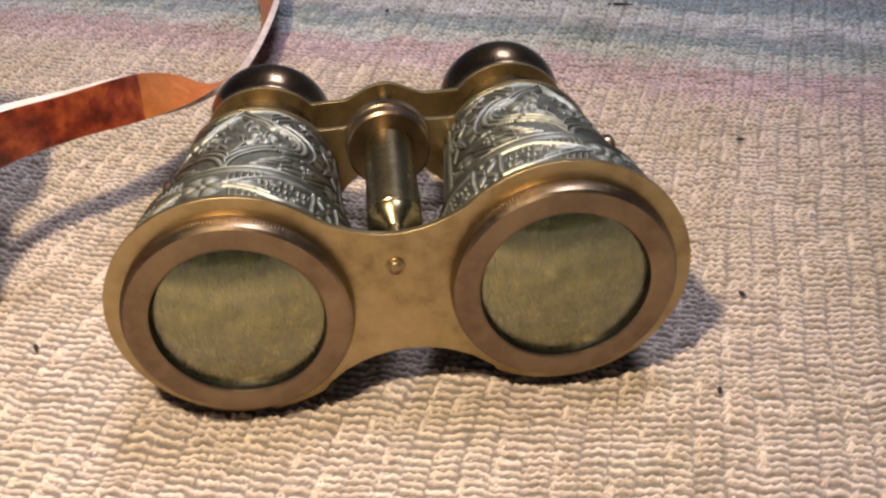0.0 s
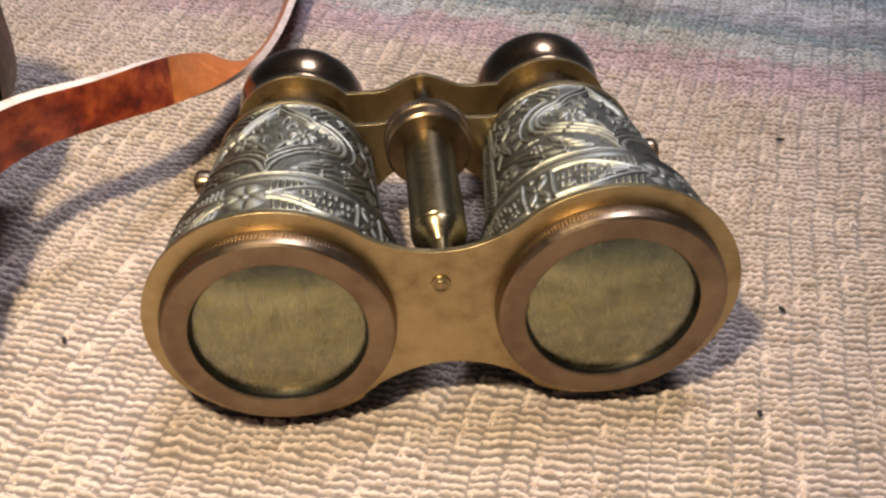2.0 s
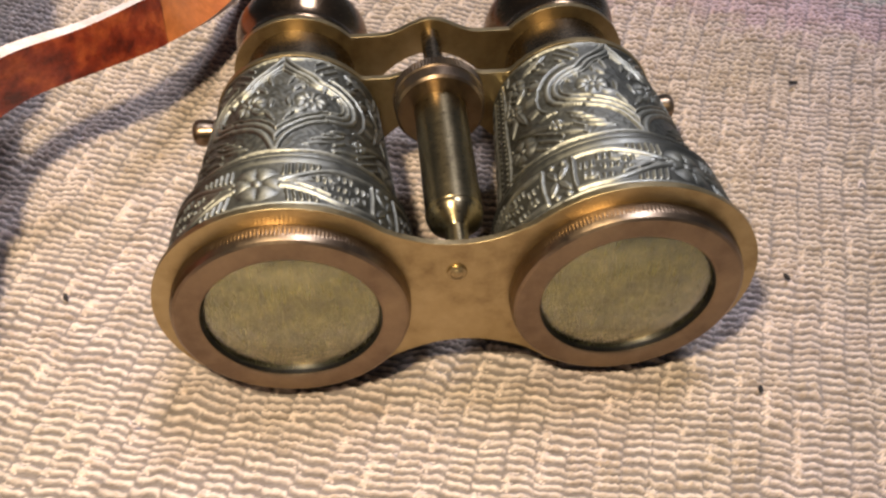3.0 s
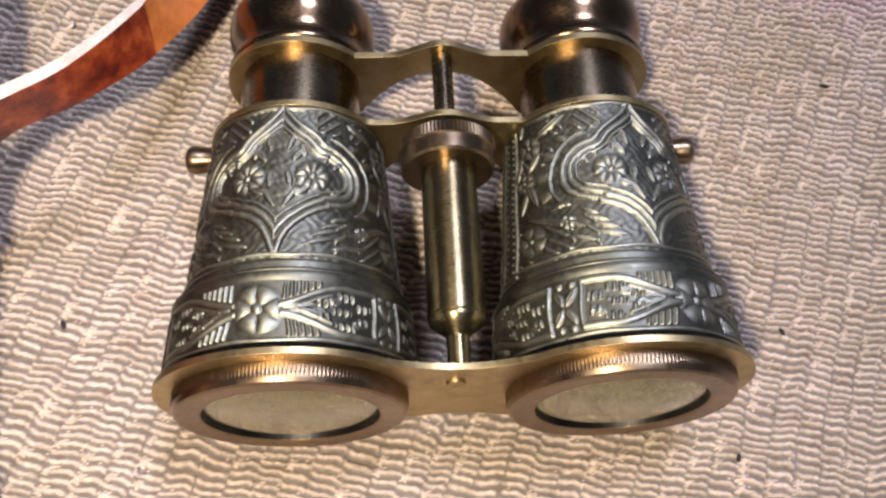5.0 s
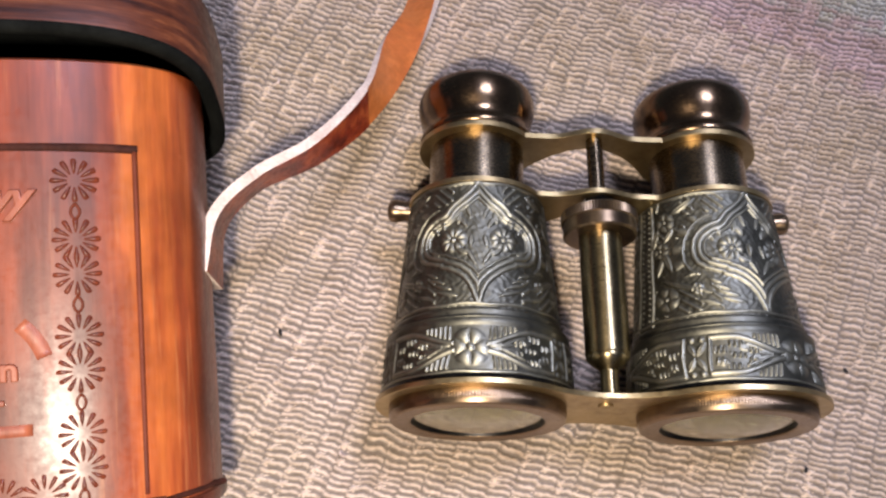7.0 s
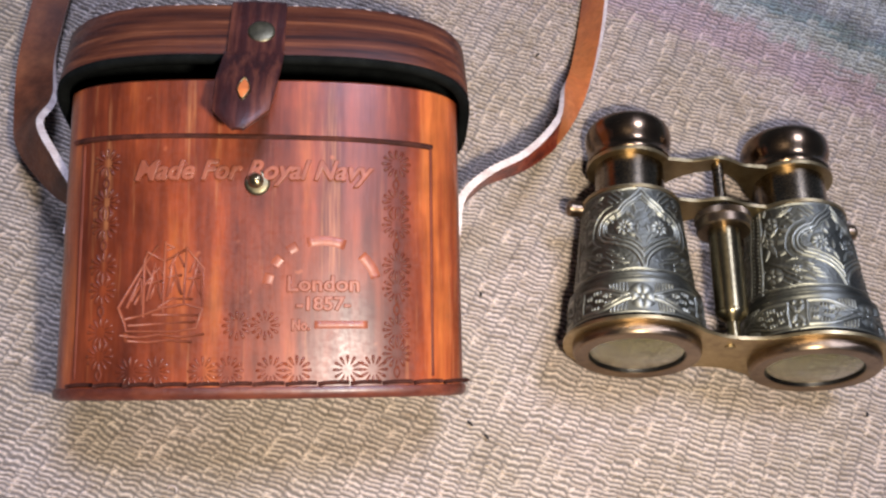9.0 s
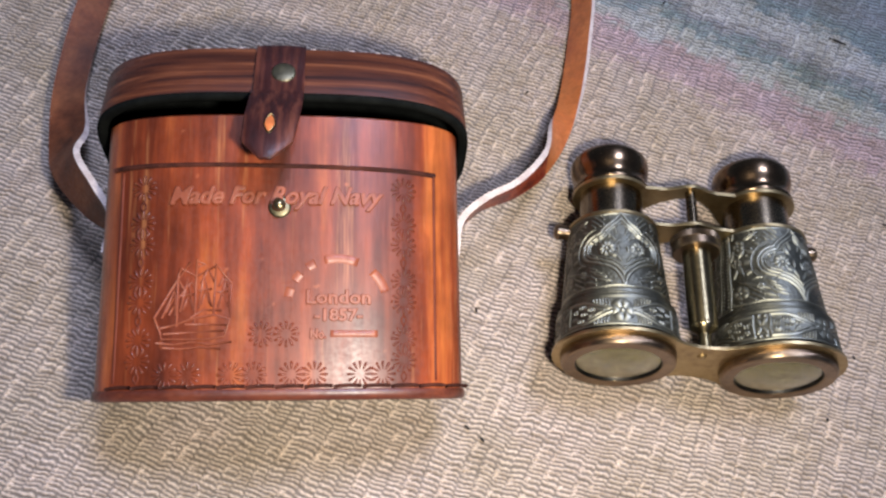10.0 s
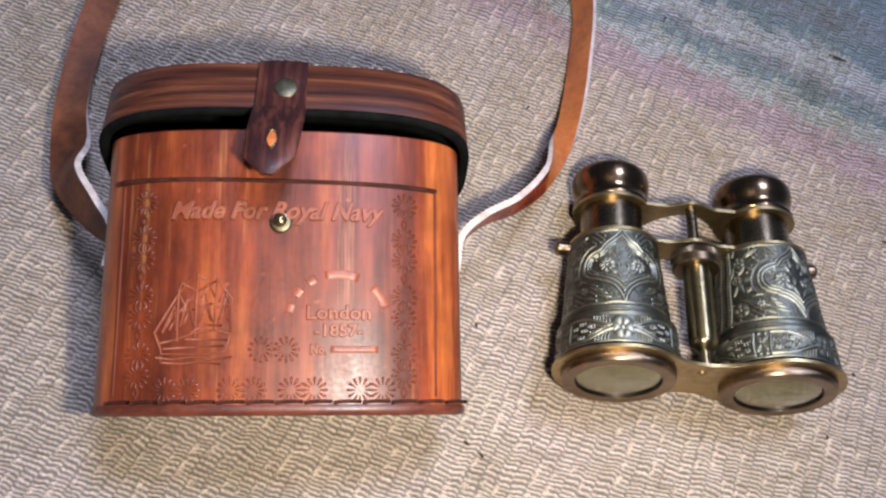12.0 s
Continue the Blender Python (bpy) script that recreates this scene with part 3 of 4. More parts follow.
    wheel = lathe("focus_wheel", [(0.0440, 0.0050), (0.0440, 0.0086), (0.0444, 0.0091), (0.0474, 0.0091), (0.0476, 0.0093), (0.0500, 0.0093), (0.0504, 0.0088), (0.0504, 0.0040)], BRONZE, 160,
                  lambda y, k: 1 + (0.022 if (k % 2 and 0.0475 < y < 0.0501) else 0))
    sharpen(child("focus_wheel", wheel, root, ax, "milled bronze focus wheel"), 30)
    sharpen(child("wheel_boss", lathe("wheel_boss", [(0.0498, 0.0050), (0.0515, 0.0046), (0.0542, 0.0040)], DARKMETAL, 6), root, ax), 30)
    sharpen(child("focus_rod", lathe("focus_rod", [(0.0553, 0.0021), (0.0722, 0.0021)], DARKBRASS, 32), root, ax), 40)
    screw = lathe("screw", [(0.0018, 0.0), (0.0018, 0.0008), (0.0021, 0.0011), (0.0020, 0.0013), (0.0022, 0.0017), (0.0028, 0.0018), (0.0028, 0.0)], BRASS, 28)
    sharpen(child("screw", screw, root, pose(-0.0006, 0, 0.0066)), 50)
    return root


build_binoculars()

# ---- leather case ----
CA, CB, CN = 0.0613, 0.0286, 2.7
CASE_POSE = pose(-0.1575, 0.108, 0.0280, 15, 0, 6.5)


def case_point(x, y, h=0.0):
    """A point h above the front face of the case at (x, y)."""
    u = min(abs(x) / CA, 0.999)
    z = CB * (1 - u ** CN) ** (1 / CN)
    g = Vector((math.copysign(u ** (CN - 1) / CA, x), 0, (z / CB) ** (CN - 1) / CB)).normalized()
    return Vector((x, y, z)) + g * h


def oval(a, b, n=CN, seg=120):
    out = []
    for k in range(seg):
        t = 2 * math.pi * k / seg
        c, s = math.cos(t), math.sin(t)
        out.append((math.copysign(abs(c) ** (2 / n) * a, c), math.copysign(abs(s) ** (2 / n) * b, s)))
    return out


def oval_loft(name, rings, material, close_first=False, close_last=False, seg=120, n=CN):
    """rings: (y, a, b). Oval sections in the xz plane joined along y."""
    verts, faces = [], []
    for y, a, b in rings:
        verts += [(x, y, z) for x, z in oval(a, b, n, seg)]
    for i in range(len(rings) - 1):
        for k in range(seg):
            k2 = (k + 1) % seg
            faces.append((i * seg + k, (i + 1) * seg + k, (i + 1) * seg + k2, i * seg + k2))
    if close_first:
        faces.append(tuple(range(seg)))
    if close_last:
        faces.append(tuple((len(rings) - 1) * seg + k for k in reversed(range(seg))))
    return mesh_from(name, verts, faces, material)


def ridge(name, strokes, width, height, material, surf=case_point):
    """Pressed lines with a rounded back along strokes on the case face."""
    verts, faces = [], []
    for pts in strokes:
        base = len(verts)
        n = len(pts)
        for i, (x, y) in enumerate(pts):
            p, q = pts[max(i - 1, 0)], pts[min(i + 1, n - 1)]
            dx, dy = q[0] - p[0], q[1] - p[1]
            l = math.hypot(dx, dy) or 1
            nx, ny = -dy / l, dx / l
            for s, h in ((-1, -0.0002), (-0.55, 0.7 * height), (0, height), (0.55, 0.7 * height), (1, -0.0002)):
                verts.append(surf(x + nx * s * width, y + ny * s * width, h))
        for i in range(n - 1):
            for k in range(4):
                a = base + i * 5 + k
                faces.append((a, a + 1, a + 6, a + 5))
        faces += [tuple(base + k for k in range(5)), tuple(base + (n - 1) * 5 + k for k in reversed(range(5)))]
    return mesh_from(name, verts, faces, material)


def curve_pts(x0, y0, x1, y1, sag=0.0, n=9):
    dx, dy = x1 - x0, y1 - y0
    return [(x0 + dx * t - dy * sag * 4 * t * (1 - t), y0 + dy * t + dx * sag * 4 * t * (1 - t)) for t in np.linspace(0, 1, n)]


def lettering(body, size, x, y, width, material, shear=0.0, extrude=0.0006, bold=0.00006):
    """Raised letters bent onto the case face, centred at (x, y) and as wide as given."""
    cu = bpy.data.curves.new("letters", "FONT")
    cu.body, cu.size, cu.shear, cu.extrude, cu.resolution_u = body, size, shear, extrude, 3
    cu.offset, cu.bevel_depth, cu.bevel_resolution = bold, 0.00022, 1
    cu.align_x = "CENTER"
    ob = new("letters", cu)
    dg = bpy.context.evaluated_depsgraph_get()
    me = bpy.data.meshes.new_from_object(ob.evaluated_get(dg))
    bpy.data.objects.remove(ob)
    bm = bmesh.new()
    bm.from_mesh(me)
    bmesh.ops.triangulate(bm, faces=bm.faces)
    xs = [v.co.x for v in bm.verts]
    k, mid = width / (max(xs) - min(xs)), (max(xs) + min(xs)) / 2
    for v in bm.verts:
        v.co = case_point(x + (v.co.x - mid) * k, y + v.co.y, v.co.z)
    bm.to_mesh(me)
    bm.free()
    me.materials.clear()
    me.materials.append(material)
    return me


def rosette(x, y, r=0.0045, n=12):
    """One pressed flower: slim raised petals, the shade at their edges put into the colour."""
    seg, rings = n * 8, 9
    verts, faces, mats, lift = [], [], [], []
    for i in range(rings):
        f = 0.10 + 0.90 * i / (rings - 1)
        for k in range(seg):
            a = 2 * math.pi * k / seg
            side = abs(((k / 8.0) + 0.5) % 1.0 - 0.5) * 2
            along = math.sin(math.pi * min(max((f - 0.20) / 0.80, 0.0), 1.0) ** 1.3) ** 0.6
            p = max(0.0, along - 0.1) * max(0.0, 1 - (side / 0.62) ** 2)
            lift.append(p)
            verts.append(case_point(x + math.cos(a) * r * f, y + math.sin(a) * r * f, -0.00030 + 0.00085 * p))
    for i in range(rings - 1):
        for k in range(seg):
            q = (i * seg + k, i * seg + (k + 1) % seg, (i + 1) * seg + (k + 1) % seg, (i + 1) * seg + k)
            faces.append(q)
            mats.append(0 if sum(lift[j] for j in q) > 2.2 else 1)
    faces.append(tuple(reversed(range(seg))))
    mats.append(1)
    me = mesh_from("rosette", verts, faces, CASELEATHER)
    me.materials.append(PRESSED_SHADE)
    me.polygons.foreach_set("material_index", mats)
    return me


def build_case():
    root = empty("leather_case", CASE_POSE)
    tagged(root, "polished red-brown leather binocular case lying open on its back", "case")
    body = child("body", oval_loft("body", [(0.0, 0.0600, 0.0268), (0.0, CA, CB), (0.0900, CA * 0.985, CB), (0.0906, CA * 0.975, CB - 0.0008), (0.0906, CA - 0.0032, CB - 0.0026), (0.0, CA - 0.0040, CB - 0.0030)], CASELEATHER, True, True), root)
    sharpen(body, 40)
    child("lining", oval_loft("lining", [(0.004, CA - 0.0042, CB - 0.0032), (0.0895, CA - 0.0036, CB - 0.0030)], LINING, True), root)
    base = child("base", oval_loft("base", [(-0.0016, CA - 0.0014, CB - 0.0020), (-0.0019, CA - 0.0002, CB - 0.0006), (-0.0010, CA + 0.0008, CB + 0.0005), (0.0008, CA + 0.0009, CB + 0.0007), (0.0015, CA + 0.0005, CB + 0.0003), (0.0017, CA - 0.001, CB - 0.001)], RIMLEATHER, True), root)
    sharpen(base, 50)
    for k in range(13):
        x = -0.054 + 0.009 * k
        child("stitch", ridge("stitch", [curve_pts(x, 0.0021, x + 0.0087, 0.0024, 0.03, 6)], 0.0007, 0.0007, THREAD_AND_GROOVE), base)
    # pressed frame: grooves laid on as dark strips, their shade in the colour
    frame_lines = [curve_pts(-0.055, 0.0738, 0.0512, 0.0726, 0.0, 40)]
    child("frame_groove", ridge("frame_groove", frame_lines, 0.0009, 0.0005, THREAD_AND_GROOVE), body)
    for x in (-0.0515, 0.0508):
        child("frame_groove", ridge("frame_groove", [curve_pts(x, 0.0040, x, 0.0722, 0.0, 20)], 0.0005, 0.0003, PRESSED_SHADE), body)
    # lettering
    emb = RELIEF_LIT
    child("lettering", lettering("Made For Royal Navy", 0.0078, -0.0005, 0.0606, 0.0685, emb, 0.32, 0.0007, 0.00012), body)
    child("lettering", lettering("London", 0.0060, 0.0193, 0.0283, 0.0205, emb, 0.0, 0.0006), body)
    child("lettering", lettering("-1857-", 0.0052, 0.0193, 0.0229, 0.0155, emb, 0.0, 0.0005), body)
    child("lettering", lettering("No.", 0.0042, 0.0130, 0.0172, 0.0052, emb, 0.0, 0.0005), body)
    child("number_bar", ridge("number_bar", [curve_pts(0.0168, 0.0187, 0.0318, 0.0187, 0, 10)], 0.0014, 0.0003, RELIEF_LIT), body)
    for a0, a1 in ((172, 160), (150, 138), (128, 117), (106, 66), (46, 16)):
        arc = [(0.0190 + 0.0158 * math.cos(radians(a)), 0.0282 + 0.0146 * math.sin(radians(a))) for a in np.linspace(a0, a1, 8)]
        child("name_bar", ridge("name_bar", [arc], 0.0018, 0.0003, RELIEF_LIT), body)
    # rosettes
    emb = PRESSED_SHADE
    spots = []
    for x in (-0.0436, 0.0402):
        spots += [(x, 0.0662)] + [(x, y + d) for y in (0.0512, 0.0325, 0.0138) for d in (-0.0034, 0.0034)]
    for x in (-0.0308, -0.0104, 0.0084, 0.0298):
        spots += [(x - 0.0036, 0.0060), (x + 0.0036, 0.0060)]
    spots += [(-0.0048, 0.0186), (0.0030, 0.0186)]
    for x, y in spots:
        child("rosette", rosette(x, y), body)
    for x in (-0.0436, 0.0402):
        for y in (0.0600, 0.0419, 0.0231, 0.0052):
            child("bud", ridge("bud", [curve_pts(x, y - 0.0016, x, y + 0.0016, 0.25, 7), curve_pts(x, y - 0.0016, x, y + 0.0016, -0.25, 7)], 0.0003, 0.0004, emb), body)
    # ship
    ox, oy = -0.0262, 0.0155
    s = 0.00113
    hull = [[(-10.8, 7.5), (-9, 3.5), (-8.5, 1.5), (4, 1.4), (9.0, 2.2), (10.4, 7.0), (6, 8.2), (0, 7.2), (-5, 5.4), (-9, 4.6)]]
    lines = [[(-10.8, 7.5), (-4.6, 18.0), (-1.0, 23.0)], [(-4.4, 5), (-4.4, 19), (-3.6, 21.5)], [(0.6, 6), (0.8, 24.0)], [(5.8, 8), (6.2, 22.5)], [(-8.6, 7.4), (-5.0, 15.5), (-4.8, 8.0)], [(-3.6, 9), (-1.6, 18.5), (0.2, 9.5)],
             [(1.6, 10), (2.8, 19.5), (5.2, 10.5)], [(6.8, 10), (9.6, 20.0), (10.2, 9.5)], [(-3.4, 13.5), (0.2, 14)], [(1.6, 15), (5.2, 15.5)], [(6.6, 14.5), (9.8, 14.8)], [(0.8, 23.4), (3.2, 22.4), (0.9, 21.6)],
             [(-8, 3), (8.8, 3.8)], [(-7.6, 9.0), (-5.4, 13.2)], [(-6.6, 8.2), (-5.2, 11.0)], [(-2.8, 9.6), (-1.4, 13.2), (0.0, 10.4)], [(-2.6, 15.4), (-0.4, 17.4), (0.6, 15.2)], [(2.2, 11), (3.4, 14.6), (4.8, 11.2)], [(2.0, 17), (4.0, 21.0), (5.8, 17.4)], [(7.2, 11), (8.4, 14.0), (9.8, 10.6)], [(7.0, 16), (8.4, 19.0), (9.4, 16)], [(-0.6, 7.4), (3.0, 9.6), (8.0, 9.4)], [(-4.2, 18), (-2.4, 15.0), (-4.2, 13.0)], [(-2, 5.6), (9.6, 5.4)], [(6.2, 22.3), (10.6, 17.0), (10.4, 7.4)], [(-3.6, 21.3), (0.8, 19.0), (6.2, 22.0)],
             [(-10, 0.6), (-5, 0.0), (0, 0.7), (5, 0.0), (11, 0.7)], [(-8, -0.8), (-3, -1.2), (2, -0.7), (8, -1.2)]]
    child("ship_emblem", ridge("ship_emblem", [[(ox + x * s, oy + y * s) for x, y in l] for l in hull + lines], 0.00040, 0.0006, RELIEF_LIT), body)
    # stud
    washer = lathe("washer", [(0.0, 0.0), (0.0, 0.0037), (0.0006, 0.0036), (0.0009, 0.0028), (0.0009, 0.0)], DULLBRASS, 40)
    ball = lathe("knob", [(0.0006, 0.0013), (0.0016, 0.0012), (0.0022, 0.0018), (0.0032, 0.0022), (0.0042, 0.0018), (0.0048, 0.0009), (0.0049, 0.0)], TUBEBRASS, 32)
    st = child("stud", washer, root, Matrix.Translation(case_point(0.0002, 0.0595, -0.0001)) @ pose(0, 0, 0, 90, 0, 0), "brass closing stud")
    child("knob", ball, st)

    # lid, hinged at the back edge and standing ajar
    opening = -20
    la, lb, lh, ln = 0.0642, 0.0328, 0.0215, 3.3
    hinge = Matrix.Translation((0, 0.0750, -0.0315)) @ Matrix.Rotation(radians(opening), 4, "X") @ Matrix.Translation((0, 0, 0.0315))
    lid = child("lid", oval_loft("lid", [(0.0, la - 0.0022, lb - 0.0022), (-0.0004, la - 0.0012, lb - 0.0012), (0.0, la, lb), (0.0012, la + 0.0003, lb + 0.0003), (lh - 0.0016, la - 0.0004, lb - 0.0004), (lh - 0.0004, la - 0.0010, lb - 0.0010),
                                         (lh, la - 0.0024, lb - 0.0024), (lh + 0.0016, la - 0.022, lb - 0.016)], LIDLEATHER, False, True, 120, ln), root, hinge, "striped brown leather lid standing ajar")
    sharpen(lid, 45)
    child("lid_lining", oval_loft("lid_lining", [(0.0002, la - 0.0023, lb - 0.0023), (lh - 0.003, la - 0.0026, lb - 0.0026)], LINING, False, True, 120, ln), lid)
    child("rim", oval_loft("rim", [(0.0006, la - 0.0030, lb - 0.0030), (-0.0008, la - 0.0024, lb - 0.0024), (-0.0010, la - 0.0008, lb - 0.0008), (-0.0002, la + 0.0004, lb + 0.0004), (0.0008, la + 0.0004, lb + 0.0004)], LINING, False, False, 120, ln), lid, None, "black folded rim")
    for k in range(44):
        t = 2 * math.pi * (k + 0.5) / 44
        c, sn = math.cos(t), math.sin(t)
        px, pz = math.copysign(abs(c) ** (2 / ln) * (la - 0.0016), c), math.copysign(abs(sn) ** (2 / ln) * (lb - 0.0016), sn)
        t2 = t + 0.045
        c2, s2 = math.cos(t2), math.sin(t2)
        qx, qz = math.copysign(abs(c2) ** (2 / ln) * (la - 0.0016), c2), math.copysign(abs(s2) ** (2 / ln) * (lb - 0.0016), s2)
        ang = math.degrees(math.atan2(qx - px, qz - pz))
        child("stitch", STITCH, lid, pose((px + qx) / 2, lh - 0.0001, (pz + qz) / 2, 0, ang, 0))

    # closing flap: over the lid's front, hanging past its rim
    def flap_mesh():
        verts, faces = [], []
        rows = [(-0.0312, 0.0408, 0.0016), (-0.0250, 0.0411, 0.0078), (-0.0140, 0.0400, 0.0086), (-0.0040, 0.0368, 0.0086)]
        rows += [(y, z, 0.0082) for y, z in ((0.0, lb + 0.0024), (lh * 0.5, lb + 0.0016), (lh - 0.003, lb + 0.0011), (lh - 0.0008, lb + 0.0004), (lh + 0.0006, lb - 0.0022), (lh + 0.0014, lb - 0.009), (lh + 0.0022, lb - 0.018))]
        n = 7
        for y, z, w in rows:
            for k in range(n):
                x = -w + 2 * w * k / (n - 1)
                bow = 0.0006 * (1 - (2 * k / (n - 1) - 1) ** 2)
                verts.append((x - 0.0008 + 0.07 * min(y, 0), y, z + bow - 0.0008))
        for i in range(len(rows) - 1):
            for k in range(n - 1):
                a = i * n + k
                faces.append((a, a + 1, a + n + 1, a + n))
        return mesh_from("flap", verts, faces, FLAPLEATHER)

    flap = child("flap", flap_mesh(), lid, None, "dark wine leather flap with a slot")
    so = flap.modifiers.new("thick", "SOLIDIFY")
    so.thickness, so.offset = 0.0016, 0
    bv = flap.modifiers.new("bevel", "BEVEL")
    bv.width, bv.segments, bv.limit_method = 0.0003, 2, "ANGLE"
    snap = lathe("snap", [(-0.0008, 0.0), (-0.0007, 0.0034), (-0.0004, 0.0040), (0.0, 0.0040), (0.0003, 0.0034), (0.0003, 0.0)], DULLBRASS, 40)
    child("snap", snap, flap, pose(0.0006, 0.0076, lb + 0.0026, 90, 0, 0), "flat dark metal snap button")
    slot = [[(0.0 + x * 0.001, y * 0.001) for x, y in ((0, 3.6), (-1.3, 1.6), (-1.7, -0.6), (-0.8, -2.8), (0, -3.8), (0.8, -2.8), (1.7, -0.6), (1.3, 1.6), (0, 3.6))]]
    flat = lambda x, y, h: Vector((x, y, h))
    sl = child("slot", ridge("slot", slot, 0.0003, 0.0007, TUBEBRASS, flat), flap, pose(-0.0020, -0.0182, 0.0413, -2, 0, -3))
    hole = [(x * 1.0, y * 1.0, 0.0003) for x, y in slot[0][:-1]]
    child("slot_hole", mesh_from("slot_hole", hole, [tuple(range(len(hole)))], STRAPLEATHER, False), sl)
    return root


STITCH = lathe("stitch", [(-0.0011, 0.0001), (-0.0008, 0.0004), (0.0, 0.00055), (0.0008, 0.0004), (0.0011, 0.0001)], EDGELEATHER, 8)
STITCH.transform(Matrix.Rotation(radians(90), 4, "X"))
build_case()


# ---- carrying strap ----
def spline(pts, n):
    """Catmull-Rom through the points."""
    pts = [Vector(p) for p in pts]
    ext = [2 * pts[0] - pts[1]] + pts + [2 * pts[-1] - pts[-2]]
    out = []
    for i in range(len(pts) - 1):
        p0, p1, p2, p3 = ext[i:i + 4]
        for k in range(n):
            t = k / n
            out.append(0.5 * (2 * p1 + (p2 - p0) * t + (2 * p0 - 5 * p1 + 4 * p2 - p3) * t * t + (3 * p1 - p0 - 3 * p2 + p3) * t ** 3))
    return out + [pts[-1]]


def ribbon(name, low, high, face_mat, thick, i0=0, i1=None, lift=0.0):
    """A leather strip between two edge curves; its cut edges are of raw leather."""
    low, high = low[i0:i1], high[i0:i1]
    verts, faces, mats = [], [], []
    n = len(low)
    for i in range(n):
        a, b = low[i], high[i]
        along = (low[min(i + 1, n - 1)] - low[max(i - 1, 0)])
        nor = along.cross(b - a).normalized()
        for w in (0.0, 0.5, 1.0):
            verts.append(a.lerp(b, w) + nor * (thick / 2 + lift))
        for w in (1.0, 0.5, 0.0):
            verts.append(a.lerp(b, w) - nor * (thick / 2 + lift))
    for i in range(n - 1):
        for k in range(6):
            k2 = (k + 1) % 6
            faces.append((i * 6 + k, i * 6 + k2, (i + 1) * 6 + k2, (i + 1) * 6 + k))
            mats.append(1 if k in (2, 5) else 0)
    faces += [tuple(reversed(range(6))), tuple((n - 1) * 6 + k for k in range(6))]
    mats += [1, 1]
    me = mesh_from(name, verts, faces, face_mat)
    me.materials.append(EDGELEATHER)
    me.polygons.foreach_set("material_index", mats)
    return me


def build_strap():
    low = [(-0.1020, 0.160, 0.030), (-0.1030, 0.176, 0.029), (-0.095, 0.1868, 0.030), (-0.082, 0.1940, 0.0305), (-0.0703, 0.2070, 0.0265), (-0.0605, 0.2265, 0.0205), (-0.0535, 0.2500, 0.0160), (-0.0490, 0.282, 0.0138),
           (-0.0472, 0.325, 0.0125), (-0.056, 0.370, 0.010), (-0.095, 0.415, 0.006), (-0.160, 0.435, 0.005), (-0.225, 0.415, 0.006), (-0.264, 0.360, 0.007), (-0.2755, 0.295, 0.008), (-0.2750, 0.240, 0.008), (-0.2665, 0.203, 0.011), (-0.258, 0.187, 0.016),
           (-0.240, 0.170, 0.022), (-0.2235, 0.160, 0.028), (-0.2225, 0.146, 0.032)]
    high = [(-0.1032, 0.160, 0.044), (-0.1022, 0.1745, 0.043), (-0.0938, 0.1850, 0.0430), (-0.0815, 0.1950, 0.0412), (-0.0708, 0.2122, 0.0362), (-0.0670, 0.2345, 0.0240), (-0.0610, 0.2555, 0.0095), (-0.0564, 0.2870, 0.0022),
            (-0.0545, 0.325, 0.0010), (-0.065, 0.365, 0.001), (-0.101, 0.403, 0.001), (-0.160, 0.421, 0.001), (-0.216, 0.404, 0.001), (-0.2530, 0.355, 0.001), (-0.2640, 0.293, 0.002), (-0.2625, 0.240, 0.006), (-0.2520, 0.210, 0.018), (-0.2465, 0.190, 0.034),
            (-0.2335, 0.173, 0.042), (-0.2245, 0.161, 0.045), (-0.2225, 0.146, 0.046)]
    n = 10
    lo, hi = spline(low, n), spline(high, n)
    strap = tagged(new("carrying_strap", ribbon("carrying_strap", lo, hi, STRAPLEATHER, 0.0019)), "orange-brown leather carrying strap with pale cut edges looped on cloth", "strap")
    sharpen(child("end_wrap", ribbon("end_wrap", lo, hi, BANDLEATHER, 0.0019, 0, 41, 0.0003), strap, None, "dark red leather overlay"), 40)
    sharpen(child("end_wrap", ribbon("end_wrap", lo, hi, OLDLEATHER, 0.0019, 130, None, 0.0003), strap, None, "brown darkened leather"), 40)
    sharpen(strap, 40)


build_strap()


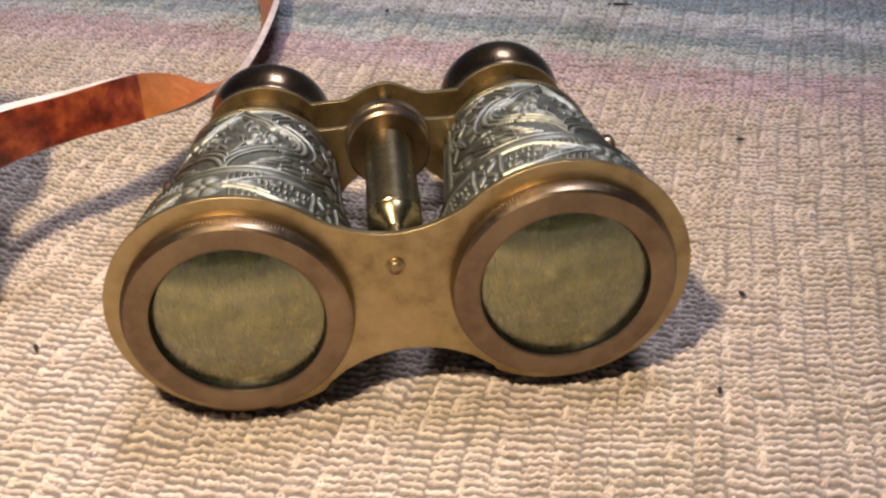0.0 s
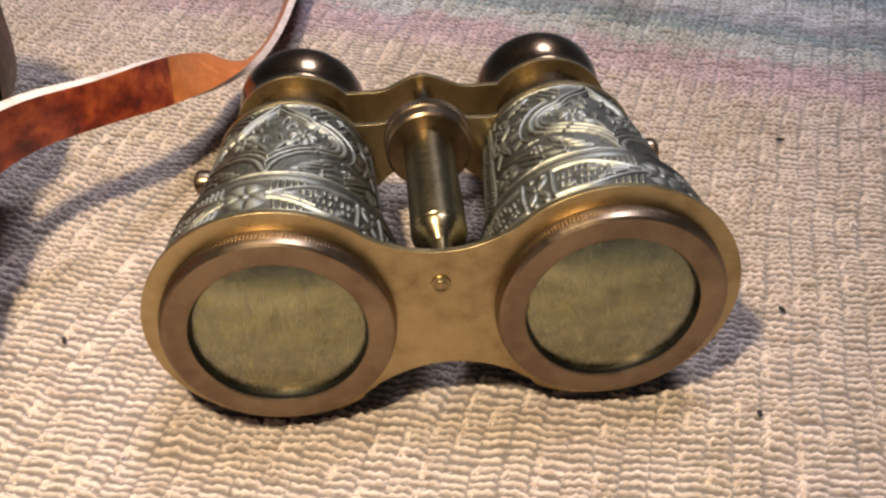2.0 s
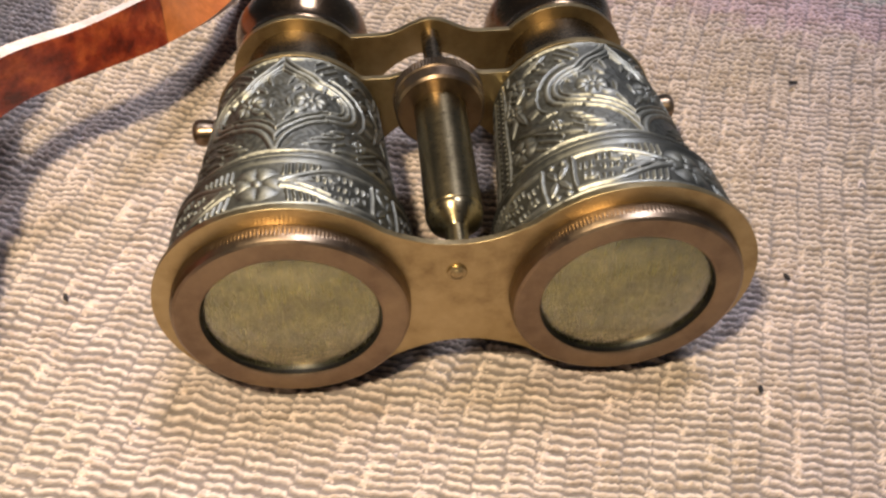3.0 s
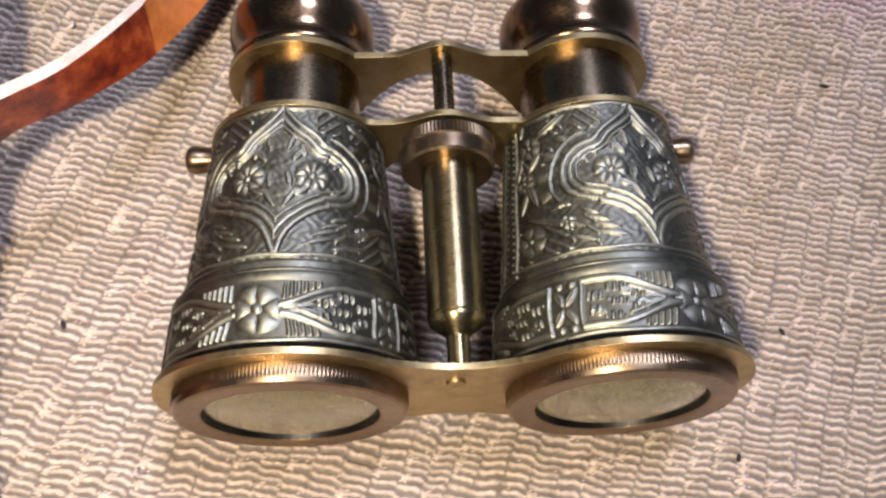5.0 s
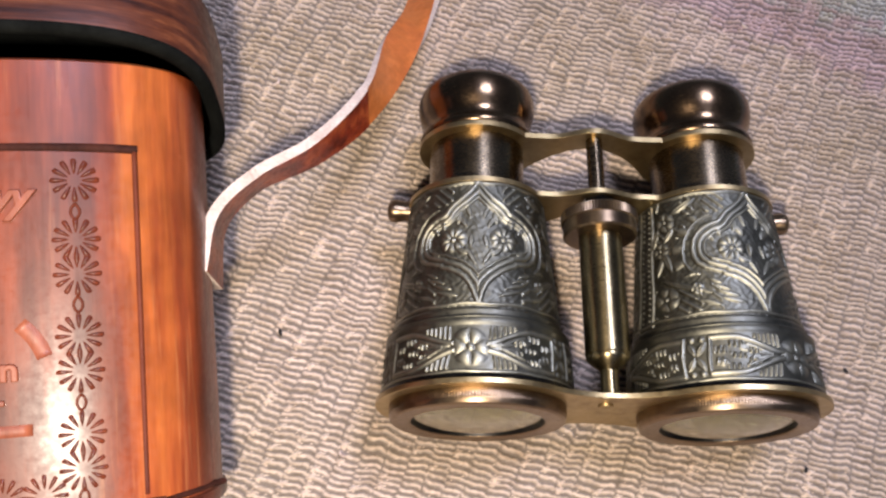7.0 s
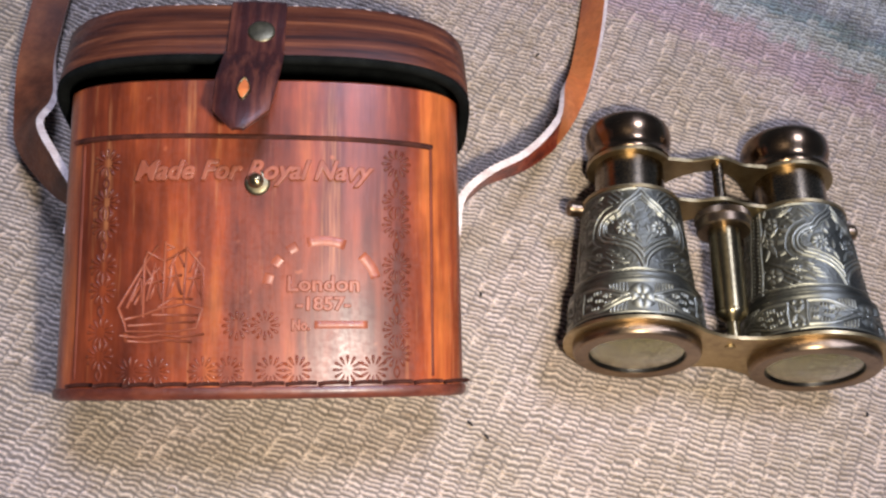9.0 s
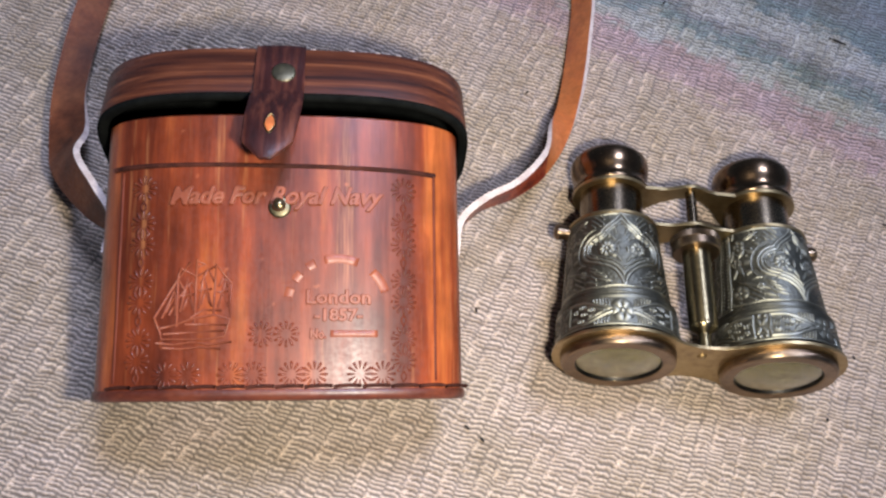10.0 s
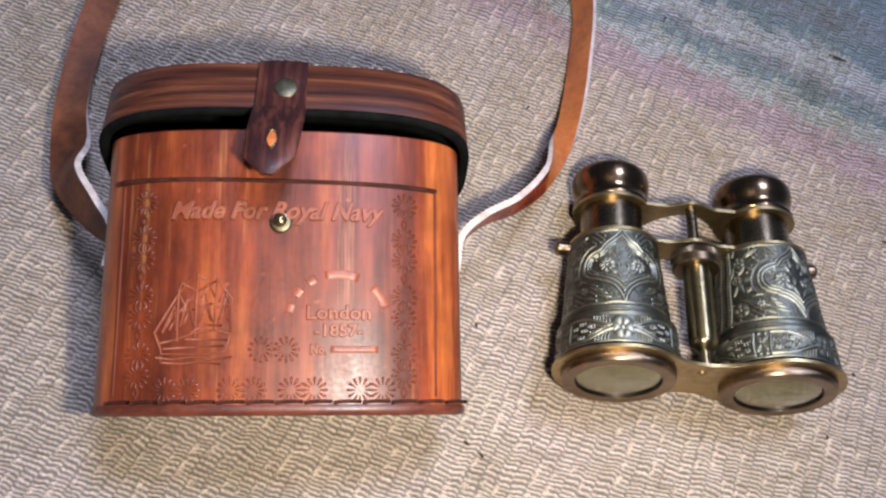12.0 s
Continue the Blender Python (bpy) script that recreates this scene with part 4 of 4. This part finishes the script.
# ---- lint on the cloth ----
def build_lint():
    rng = random.Random(4)
    for x, y, l in ((-0.0905, 0.1575, 0.0011), (0.064, 0.154, 0.0010), (0.086, 0.217, 0.0012), (-0.074, 0.265, 0.0013), (-0.085, 0.106, 0.0012), (-0.091, 0.110, 0.0014), (0.076, 0.316, 0.0050), (0.05, 0.127, 0.0009), (-0.009, 0.327, 0.0012), (-0.110, 0.139, 0.0012)):
        me = lathe("lint", [(-l, 0.0001), (-0.5 * l, 0.00045), (0.2 * l, 0.0005), (0.7 * l, 0.00035), (l, 0.0001)], LINT, 8)
        tagged(child("lint", me, None, pose(x, y, 0.0001, rng.uniform(-6, 6), 0, rng.uniform(60, 120) if l > 0.004 else rng.uniform(0, 180))), "dark speck of lint caught in the weave", "lint", "lint on the cloth")


build_lint()


def build_fluff():
    """Pale fibres that have worked loose from the weave."""
    rng = random.Random(9)
    for x, y, l in ((-0.186, 0.080, 0.0022), (-0.282, 0.172, 0.0026), (-0.098, 0.232, 0.0018), (0.044, 0.262, 0.0016), (-0.262, 0.150, 0.0018), (0.006, 0.100, 0.0016), (-0.072, 0.126, 0.0014), (-0.022, 0.092, 0.0018), (0.090, 0.180, 0.0015)):
        a = rng.uniform(0, 6.28)
        pts = [Vector((x + l * t * math.cos(a + 0.8 * t), y + l * t * math.sin(a + 0.8 * t), 0.0004 + 0.0006 * (1 - t * t))) for t in np.linspace(-1, 1, 7)]
        verts, faces = [], []
        for i, p in enumerate(pts):
            w = 0.00032 * (1 - (i / 3 - 1) ** 2) + 0.00008
            verts += [p + Vector((w * math.cos(q), w * math.sin(q) * 0.6, w * math.sin(q))) for q in np.linspace(0, 2 * math.pi, 6, endpoint=False)]
        for i in range(6):
            for k in range(6):
                faces.append((i * 6 + k, i * 6 + (k + 1) % 6, (i + 1) * 6 + (k + 1) % 6, (i + 1) * 6 + k))
        faces += [tuple(range(6)), tuple(range(36, 42))]
        tagged(new("fluff", mesh_from("fluff", verts, faces, EDGELEATHER)), "pale loose tuft of cotton on the weave", "fluff", "fluff on the cloth")


build_fluff()
